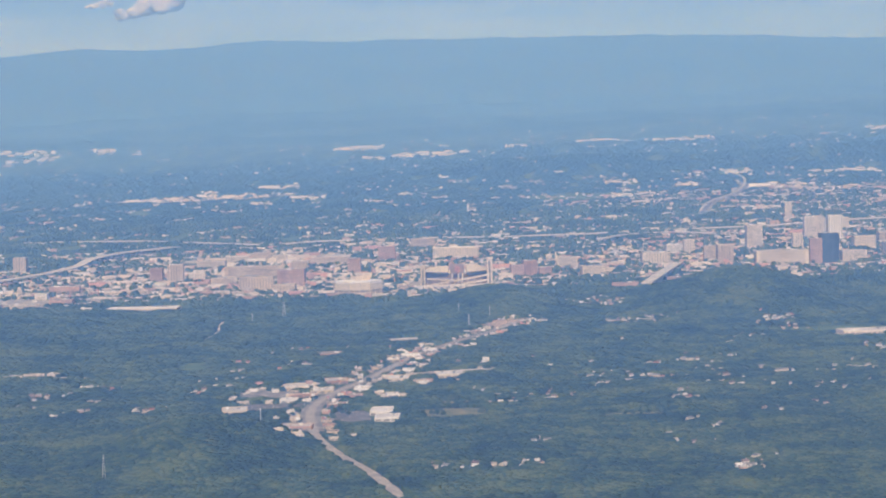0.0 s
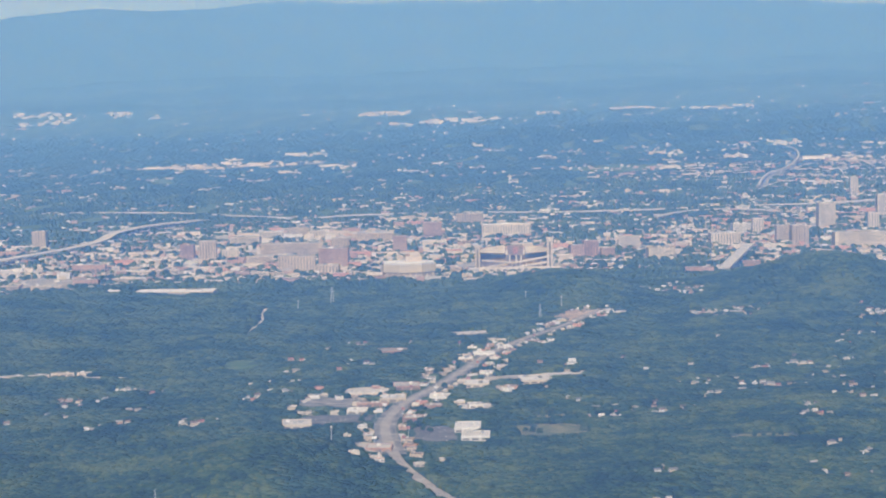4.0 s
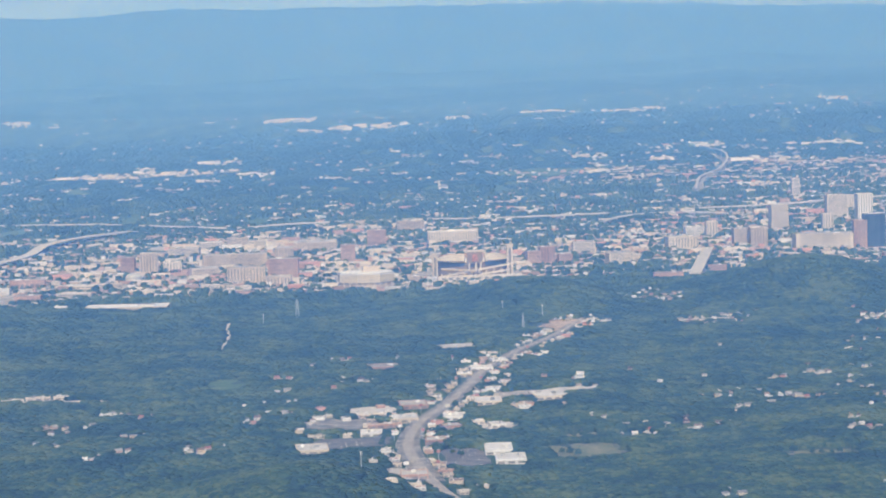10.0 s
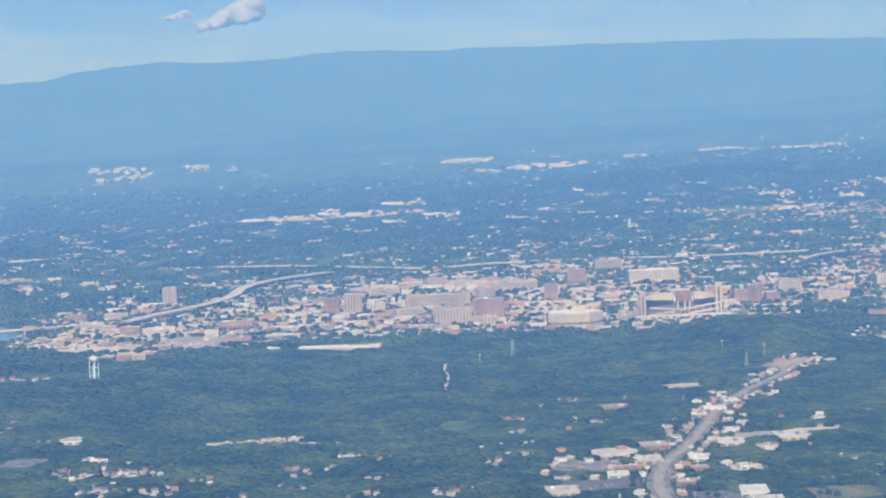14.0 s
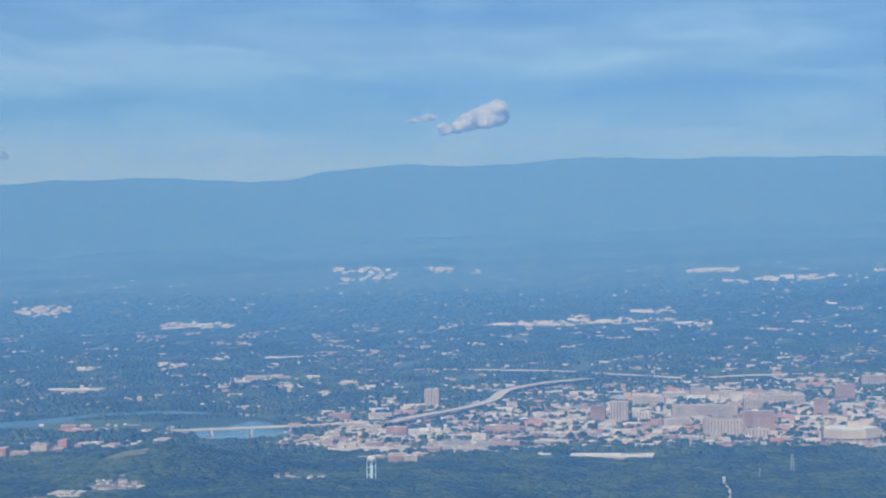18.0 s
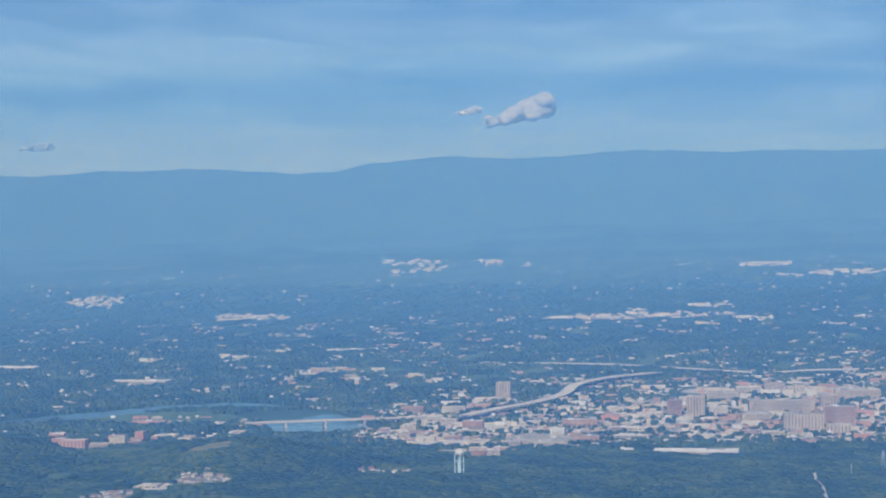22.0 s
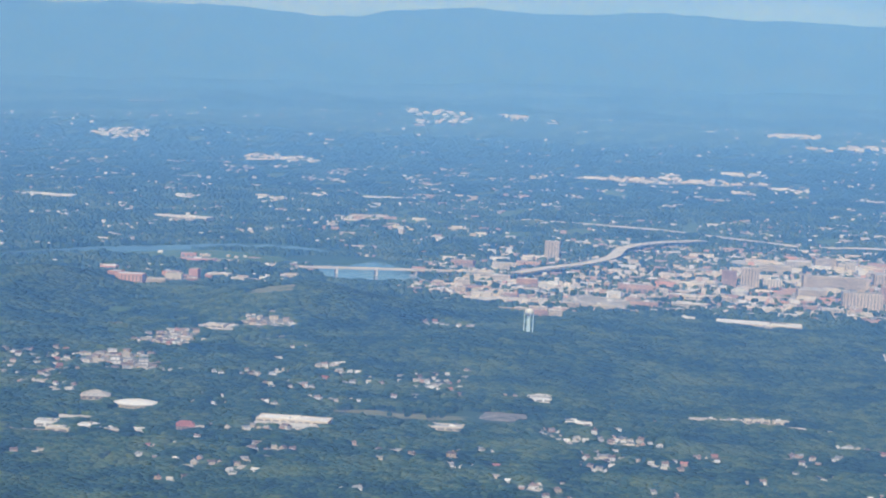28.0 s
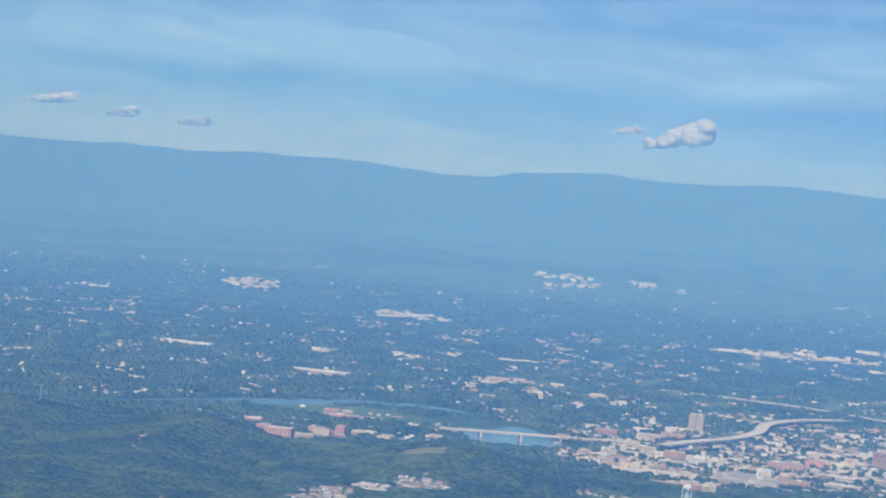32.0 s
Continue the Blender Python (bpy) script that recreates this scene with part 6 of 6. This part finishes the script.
# far industrial rows and small towns
FAR_TOWNS = [(-453, 3399, 43), (-529, 2474, 37), (-787, 2769, 29), (-532, 2458, 18), (-549, 3501, 53), (69, 3174, 35), (153, 2941, 71), (300, 2991, 16), (431, 3042, 38), (515, 2978, 32), (569, 3007, 12), (778, 3436, 26), (847, 3110, 22), (502, 2335, 15), (615, 2271, 36), (-911, 2517, 23), (-779, 2771, 26), (-925, 3472, 26), (-336, 3360, 14), (-323, 3371, 14)]
for cx, cy, half in FAR_TOWNS + FAR_SHEDS:
    for k in range(9 + half // 3):
        look_ = rng.choice(FAR_LOOKS[:3])
        x, y = cx + rng.uniform(-1, 1) * half, cy + rng.gauss(0, 0.008 * cy)
        w = rng.uniform(0.04, 0.2) * half + 2
        heaps[look_].add(x, y, w, rng.uniform(4, 8) * cy / 2000, rng.uniform(1.0, 1.8) * cy / 2000, rng.uniform(-12, 12))
        for j in range(3):
            KEEP_CLEAR.append((x, y - 5 * j, 0.5 * w + 2))
# the long bright row of sheds beyond the town
for k in range(30):
    x, y = -184 + 190 * ((k + rng.random()) / 30), 2252 + rng.gauss(0, 15)
    w = rng.choice((2, 3, 3, 4, 5, 7, 10)) * rng.uniform(0.8, 1.2)
    heaps[rng.choice(FAR_LOOKS[:3])].add(x, y, w, rng.uniform(4, 8), rng.uniform(1.2, 2.4), rng.uniform(-8, 8))
    for j in range(5):
        KEEP_CLEAR.append((x, y - 6 * j, 0.5 * w + 3))
for (wall, roof), heap in heaps.items():
    heap.finish("suburb_houses", wall, roof, "scattered far houses and sheds of the suburbs", "houses")


# ---- small shops, cars and trees along the highway ----
rng = random.Random(44)
along = [p for p in HIGHWAY_LINE if 562 < p[1] < 975]
SHOPS = [("cream", "white_roof", "small cream shop with a flat white roof"), ("white_paint", "grey_roof", "small white shop with a grey roof"), ("brick", "gravel_roof", "small brick shop with a gravel roof"),
         ("white_paint", "red_roof", "small white shop with a red roof"), ("tan_brick", "brown_roof", "small tan shop with a brown roof"), ("pale_stone", "gravel_roof", "small grey shop with a gravel roof"),
         ("red_brick", "red_roof", "small red-roofed brick shop"), ("tan_brick", "gravel_roof", "small tan shop with a gravel roof"), ("pale_stone", "white_roof", "small grey shop with a white roof")]
for i, p in enumerate(along[:-1]):
    q = along[i + 1]
    s = math.hypot(q[0] - p[0], q[1] - p[1])
    nx, ny = (q[1] - p[1]) / s, -(q[0] - p[0]) / s
    for side in (-1, 1):
        for rank, chance in ((0, 0.8), (1, 0.4 if side < 0 else 0.2)):
            w = rng.uniform(1.5, 4.2)
            off = (3.7 + w * 0.5 + rng.uniform(0, 1.6) + rank * 5.5) * side
            x, y = p[0] + nx * off, p[1] + ny * off + rng.uniform(-2, 2)
            if rng.random() > chance or taken(x, y, w * 0.42) or bool(in_clearing(np.array(x), np.array(y), 1.0)):
                continue
            wall, roof, label = rng.choice(SHOPS)
            block(x, y, w, rng.uniform(2.2, 4.5), rng.uniform(0.8, 1.3), rng.uniform(-14, 14), wall, roof, label, rng.choice(("shop", "plain")), "shop", "highway shops", rng, "shop")
            claim(x, y, w * 0.5)
            for k in range(3):
                KEEP_CLEAR.append((x, y - 2.4 - 2.2 * k, 2.2))

for k in range(34):
    x, y = rng.choice(((46, 690), (52, 712), (44, 664), (104, 712)))
    x, y, w = x + rng.uniform(-16, 16), y + rng.uniform(-14, 14), rng.uniform(2.0, 4.6)
    if taken(x, y, w * 0.42) or bool(in_clearing(np.array(x), np.array(y), 0.2)) or float(off_line(np.array(x), np.array(y), HIGHWAY)) < 6.5 + w / 2:
        continue
    wall, roof, label = rng.choice(SHOPS)
    block(x, y, w, rng.uniform(2.2, 4.5), rng.uniform(0.8, 1.3), rng.uniform(-14, 14), wall, roof, label, rng.choice(("shop", "plain")), "shop", "highway shops", rng, "shop")
    claim(x, y, w * 0.5)
    for j in range(3):
        KEEP_CLEAR.append((x, y - 2.4 - 2.2 * j, 2.2))


def car_kind(paint, tall):
    c = new("car")
    bm = bmesh.new()
    add_box(bm, 0, 0, 0.06, 0.36, 0.86, 0.13, 0.94)
    part("body", bm, M[paint], c)
    bm = bmesh.new()
    add_box(bm, 0, 0.03 if tall < 0.13 else -0.03, 0.19, 0.31, 0.46 if tall < 0.13 else 0.6, tall, 0.8)
    part("cabin", bm, M["window"], c, "dark glass cabin")
    for i in (-1, 1):
        for j in (-1, 1):
            shared("wheel", WHEEL, c, (i * 0.17, j * 0.28, 0.065))
    return tagged(c, {"white_paint": "white car parked beside the highway shops", "steel": "silver car parked beside the highway shops", "dark_glass": "dark car parked beside the highway shops", "red_roof": "red car parked beside the highway shops"}[paint], "car", "cars along the highway")


def wheel_mesh():
    bm = bmesh.new()
    bmesh.ops.create_cone(bm, cap_ends=True, segments=8, radius1=0.065, radius2=0.065, depth=0.05, matrix=Matrix.Rotation(math.pi / 2, 4, "Y"))
    me = bpy.data.meshes.new("wheel")
    bm.to_mesh(me)
    bm.free()
    me.materials.append(M["asphalt"])
    return me


WHEEL = wheel_mesh()
CARS = [car_kind(paint, tall) for paint, tall in (("white_paint", 0.11), ("steel", 0.11), ("dark_glass", 0.15), ("red_roof", 0.11), ("white_paint", 0.16))]
spots = []
for i, p in enumerate(along[:-1]):
    q = along[i + 1]
    head = math.degrees(math.atan2(q[1] - p[1], q[0] - p[0])) - 90
    s = math.hypot(q[0] - p[0], q[1] - p[1])
    for lane in (-1.3, 1.3):
        if rng.random() < 0.35:
            spots.append((p[0] + (q[1] - p[1]) / s * lane, p[1] - (q[0] - p[0]) / s * lane, head, 0.36))
for lx, ly, sx, sy, kind in LOTS[:5]:
    for k in range(26):
        x, y = lx + rng.randint(-5, 5) / 6 * sx * 0.8, ly + rng.randint(-3, 3) / 4 * sy * 0.9
        if all(math.hypot(x - o[0], y - o[1]) > 1.0 for o in spots) and not taken(x, y, 0.6):
            spots.append((x, y, rng.choice((0, 180)), 0.15))
used = set()
for x, y, head, lift in spots[::3] + spots[1::6]:
    k = rng.choice((0, 0, 1, 1, 2, 3, 4))
    m = pose(x, y, ground_at(x, y) + lift, 0, 0, head)
    if k in used:
        copy_thing(CARS[k], m)
    else:
        used.add(k)
        CARS[k].matrix_world = m


def tree_kind(seed):
    """A broadleaf tree: tapered trunk, limbs, and a crown of many small leaf clumps with gaps."""
    r = random.Random(seed)
    t = new("tree")
    bm = bmesh.new()
    bmesh.ops.create_cone(bm, cap_ends=True, segments=7, radius1=0.13, radius2=0.06, depth=1.5, matrix=Matrix.Translation((0, 0, 0.55)))
    part("trunk", bm, M["bark"], t)
    bm = bmesh.new()
    for k in range(5):
        a = k * 1.257 + r.uniform(-0.3, 0.3)
        bmesh.ops.create_cone(bm, cap_ends=True, segments=5, radius1=0.05, radius2=0.02, depth=0.9, matrix=Matrix.Translation((0.28 * math.cos(a), 0.28 * math.sin(a), 1.3)) @ Matrix.Rotation(a, 4, "Z") @ Matrix.Rotation(0.8, 4, "Y"))
    part("limb", bm, M["bark"], t)
    bm = bmesh.new()
    for k in range(46):
        a, u, f = r.uniform(0, 6.283), r.uniform(-0.8, 1), r.uniform(0.55, 1.0)
        c = Vector((f * 1.05 * math.cos(a) * (1 - u * u) ** 0.5, f * 1.05 * math.sin(a) * (1 - u * u) ** 0.5, 1.75 + 0.85 * u * f))
        rad = r.uniform(0.17, 0.34)
        made = bmesh.ops.create_icosphere(bm, subdivisions=1, radius=rad, matrix=Matrix.Translation(c))["verts"]
        for v in made:
            v.co += (v.co - c) * r.uniform(-0.3, 0.35)
    part("crown", bm, M["leaf"], t)
    return tagged(t, "rounded green broadleaf tree standing in open ground", "tree", "single trees")


TREES = [tree_kind(k) for k in (1, 2, 3)]
used = set()
planted = 0
while planted < 110:
    if planted < 60:
        p = rng.choice(along)
        x, y = p[0] + rng.choice((-1, 1)) * rng.uniform(4.5, 14), p[1] + rng.uniform(-4, 4)
    else:
        lx, ly, sx, sy = rng.choice(LAWNS[:5])
        a = rng.uniform(0, 6.283)
        x, y = lx + 0.85 * sx * math.cos(a), ly + 0.85 * sy * math.sin(a)
    if taken(x, y, 0.8) or float(off_line(np.array(x), np.array(y), HIGHWAY)) < 4.0:
        continue
    k, f = rng.randrange(3), rng.uniform(0.6, 1.15)
    m = pose(x, y, ground_at(x, y), 0, 0, rng.uniform(0, 360))
    if k in used:
        ob = copy_thing(TREES[k], m)
    else:
        used.add(k)
        ob = TREES[k]
        ob.matrix_world = m
    ob.scale = (f, f, f * rng.uniform(0.85, 1.1))
    claim(x, y, 0.8)
    planted += 1


# ---- roadside signs and lamps ----
def sign_kind(w, h, tall, mat, label):
    s = new("pole_sign")
    bm = bmesh.new()
    add_box(bm, 0, 0, -0.3, 0.14, 0.14, tall + 0.3)
    part("post", bm, M["steel"], s)
    bm = bmesh.new()
    add_box(bm, 0, -0.02, tall, w, 0.18, h)
    board = part("panel", bm, M[mat], s)
    bm = bmesh.new()
    for dz in (0.0, h - 0.06):
        add_box(bm, 0, -0.02, tall + dz, w + 0.08, 0.22, 0.06)
    part("rim", bm, M["steel"], board)
    return tagged(s, label, "sign", "roadside signs")


SIGNS = [sign_kind(1.5, 0.9, 1.6, "white_paint", "white roadside sign panel on a steel post"), sign_kind(1.0, 1.0, 2.2, "red_roof", "red roadside sign panel on a steel post"), sign_kind(2.8, 1.2, 1.8, "white_paint", "broad white billboard on a steel post")]
used = set()
SIGN_SPOTS = [(69, 613), (100, 814), (133, 770), (62, 671), (66, 651), (95, 738), (93, 833), (121, 859)]
for i, (x, y) in enumerate(SIGN_SPOTS + [(p[0] + side * 4.4, p[1]) for p in along[4::9] for side in (-1, 1)]):
    k = 2 if i == 2 else rng.choice((0, 0, 1))
    if float(off_line(np.array(x), np.array(y), HIGHWAY)) < 3.6:
        x += 4.2
    m = pose(x, y, ground_at(x, y) + 0.1, 0, 0, rng.uniform(-20, 20))
    if k in used:
        copy_thing(SIGNS[k], m)
    else:
        used.add(k)
        SIGNS[k].matrix_world = m


def lamp_kind():
    s = new("street_lamp")
    bm = bmesh.new()
    bmesh.ops.create_cone(bm, cap_ends=True, segments=6, radius1=0.06, radius2=0.035, depth=2.2, matrix=Matrix.Translation((0, 0, 1.0)))
    part("pole", bm, M["steel"], s)
    bm = bmesh.new()
    add_box(bm, 0.28, 0, 2.02, 0.6, 0.05, 0.05)
    part("arm", bm, M["steel"], s)
    bm = bmesh.new()
    add_box(bm, 0.55, 0, 1.95, 0.2, 0.12, 0.07)
    part("lamp_head", bm, M["pale_stone"], s)
    return tagged(s, "grey street lamp standing beside the highway", "street lamp", "street lamps")


lamp, placed = lamp_kind(), False
for i, p in enumerate(along[2::4]):
    side = 1 if i % 2 else -1
    m = pose(p[0] + side * 3.6, p[1], ground_at(p[0] + side * 3.6, p[1]) + 0.1, 0, 0, 180 if side > 0 else 0)
    if placed:
        copy_thing(lamp, m)
    else:
        lamp.matrix_world, placed = m, True

# ---- woods ----
def crown_template(sides, rings, seed):
    rng = np.random.RandomState(seed)
    verts, faces = [], []
    for r, (z, rad) in enumerate(rings):
        for k in range(sides):
            a = 2 * math.pi * (k + 0.5 * r) / sides
            j = rad * rng.uniform(0.78, 1.2)
            verts.append((j * math.cos(a), j * math.sin(a), z + rng.uniform(-0.07, 0.07)))
    verts.append((rng.uniform(-0.2, 0.2), rng.uniform(-0.2, 0.2), 1.0))
    for r in range(len(rings) - 1):
        for k in range(sides):
            a, b = r * sides + k, r * sides + (k + 1) % sides
            faces += [(a, b, b + sides), (a, b + sides, a + sides)]
    o = (len(rings) - 1) * sides
    for k in range(sides):
        faces.append((o + k, o + (k + 1) % sides, len(verts) - 1))
    return np.array(verts), np.array(faces)


def canopy(name, x, y, radius, tall, mat, sides, rings, label, seed):
    rng = np.random.RandomState(seed)
    n = len(x)
    if not n:
        return
    shapes = [crown_template(sides, rings, seed + k) for k in range(6)]
    pick, turn = rng.randint(0, 6, n), rng.uniform(0, 6.283, n)
    V = np.stack([shapes[k][0] for k in range(6)])[pick]
    faces = shapes[0][1]
    c, s = np.cos(turn)[:, None], np.sin(turn)[:, None]
    px, py = V[:, :, 0] * c - V[:, :, 1] * s, V[:, :, 0] * s + V[:, :, 1] * c
    wob = 1 + 0.10 * rng.randn(n, V.shape[1]).clip(-2, 2)
    out = np.stack([x[:, None] + px * radius[:, None] * wob, y[:, None] + py * radius[:, None] * wob, land(x, y)[:, None] + V[:, :, 2] * tall[:, None]], -1)
    F = (faces[None] + (np.arange(n) * V.shape[1])[:, None, None]).reshape(-1, 3)
    me = bpy.data.meshes.new(name)
    me.vertices.add(out.shape[0] * out.shape[1])
    me.vertices.foreach_set("co", out.astype(np.float32).ravel())
    me.loops.add(F.size)
    me.loops.foreach_set("vertex_index", F.astype(np.int32).ravel())
    me.polygons.add(len(F))
    me.polygons.foreach_set("loop_start", np.arange(0, F.size, 3, dtype=np.int32))
    me.polygons.foreach_set("loop_total", np.full(len(F), 3, np.int32))
    me.polygons.foreach_set("use_smooth", np.ones(len(F), bool))
    me.materials.append(mat)
    me.update()
    me.validate()
    tagged(new(name, me), label, "trees", kind="stuff")


def scatter(y0, y1, step, seed, left=-0.37, right=0.30, pad=120, pad_right=125):
    r = np.random.RandomState(seed)
    xs, yy = np.meshgrid(np.arange(left * y1 - pad, right * y1 + pad_right, step), np.arange(y0, y1, step))
    x, y = (xs + r.uniform(-0.45, 0.45, xs.shape) * step).ravel(), (yy + r.uniform(-0.45, 0.45, xs.shape) * step).ravel()
    keep = (x > left * y - pad) & (x < right * y + pad_right)
    return x[keep], y[keep], r


def free_of_things(x, y, grow):
    """True where no building, yard, road or lot lies."""
    ok = off_line(x, y, HIGHWAY) > np.where((y > 570) & (y < 960), 4.8, 3.0)
    for line in VIADUCTS.values():
        ok &= off_line(x, y, line) > 5
    for line, half in ((RIVER_WEST, 16), (RIVER_BEND, 30), (RIVER_EAST, 16)):
        ok &= off_line(x, y, line) > half
    for line in (*STREETS, TRACK):
        ok &= off_line(x, y, line) > 2.4
    for lx, ly, sx, sy in LAWNS:
        ok &= ((x - lx) / sx) ** 4 + ((y - ly) / sy) ** 4 > 1
    for lx, ly, sx, sy, kind in LOTS:
        ok &= ((x - lx) / sx) ** 4 + ((y - ly) / sy) ** 4 > 1
    ok &= ~in_clearing(x, y, 0.3)
    cell = {}
    for bx, by, r in KEEP_CLEAR:
        for i in range(int((bx - r - grow) // 12), int((bx + r + grow) // 12) + 1):
            for j in range(int((by - r - grow) // 12), int((by + r + grow) // 12) + 1):
                cell.setdefault((i, j), []).append((bx, by, r + grow))
    ii, jj = np.floor(x / 12).astype(int), np.floor(y / 12).astype(int)
    for k in range(len(x)):
        for bx, by, r in cell.get((ii[k], jj[k]), ()):
            if (x[k] - bx) ** 2 + (y[k] - by) ** 2 < r * r:
                ok[k] = False
                break
    return ok


def plant():
    plain = [(0.02, 0.95), (0.66, 1.1), (0.92, 0.72)]
    for name, y0, y1, step, rings, sides, seed in (("near_woods", 400, 640, 1.6, plain, 6, 11), ("middle_woods", 640, 860, 1.85, plain, 6, 12), ("ridge_woods", 860, 1110, 2.3, plain, 6, 13)):
        x, y, r = scatter(y0, y1, step, seed)
        gap = lumps(x, y, 60, 5)
        keep = free_of_things(x, y, 0.2) & (paved_at(x, y) < 0.3) & (r.uniform(0, 1, len(x)) < np.clip(1.25 + 0.45 * gap, 0.55, 1))
        x, y = x[keep], y[keep]
        size = (0.85 + 0.6 * r.uniform(0, 1, len(x)) ** 2.2) * (1 + 0.2 * lumps(x, y, 22, 8))
        canopy(name, x, y, step * 0.88 * size, (1.3 + 0.4 * lumps(x, y, 90, 9).clip(-1, 1) + 0.36 * lumps(x, y, 16, 19).clip(-1, 1)) * size ** 0.3 * r.uniform(0.92, 1.08, len(x)), M["leaf"], sides, rings, "dense green broadleaf woodland in full summer leaf", seed)
    x, y, r = scatter(1110, 1900, 2.7, 14)
    built = paved_at(x, y)
    keep = free_of_things(x, y, 0.3) & (r.uniform(0, 1, len(x)) < np.clip(1.0 - 0.76 * built + 0.35 * lumps(x, y, 70, 6) + 0.3 * lumps(x, y, 22, 16), 0.06, 1)) & (meadow_at(x, y) < 0.5)
    x, y = x[keep], y[keep]
    size = 0.62 + 0.8 * r.uniform(0, 1, len(x)) ** 1.8
    canopy("town_trees", x, y, 1.45 * size, 1.9 * size, M["leaf"], 5, plain, "green street and garden trees between the buildings", 14)
    # beyond this the woods thin out into one soft green of fields and trees
    step, seed = 4.8, 15
    x, y, r = scatter(1900, 3050, step, seed)
    keep = free_of_things(x, y, 0.5) & (r.uniform(0, 1, len(x)) < np.clip(1.0 - 0.5 * paved_at(x, y) + 0.3 * lumps(x, y, 48, 17), 0.03, 1) * np.clip((3050 - y) / 600, 0, 1)) & (meadow_at(x, y) < 0.5)
    x, y = x[keep], y[keep]
    size = 0.8 + 0.6 * r.uniform(0, 1, len(x)) ** 2 + 0.12 * lumps(x, y, 90, 21)
    canopy("far_woods", x, y, 0.84 * step * size, (1.25 + 0.5 * lumps(x, y, 60, 23)).clip(0.8, 2.2) * size ** 0.4, M["far_leaf"], 5, [(0.2, 1.0), (0.82, 0.7)], "distant woods blue with summer haze", seed)


plant()
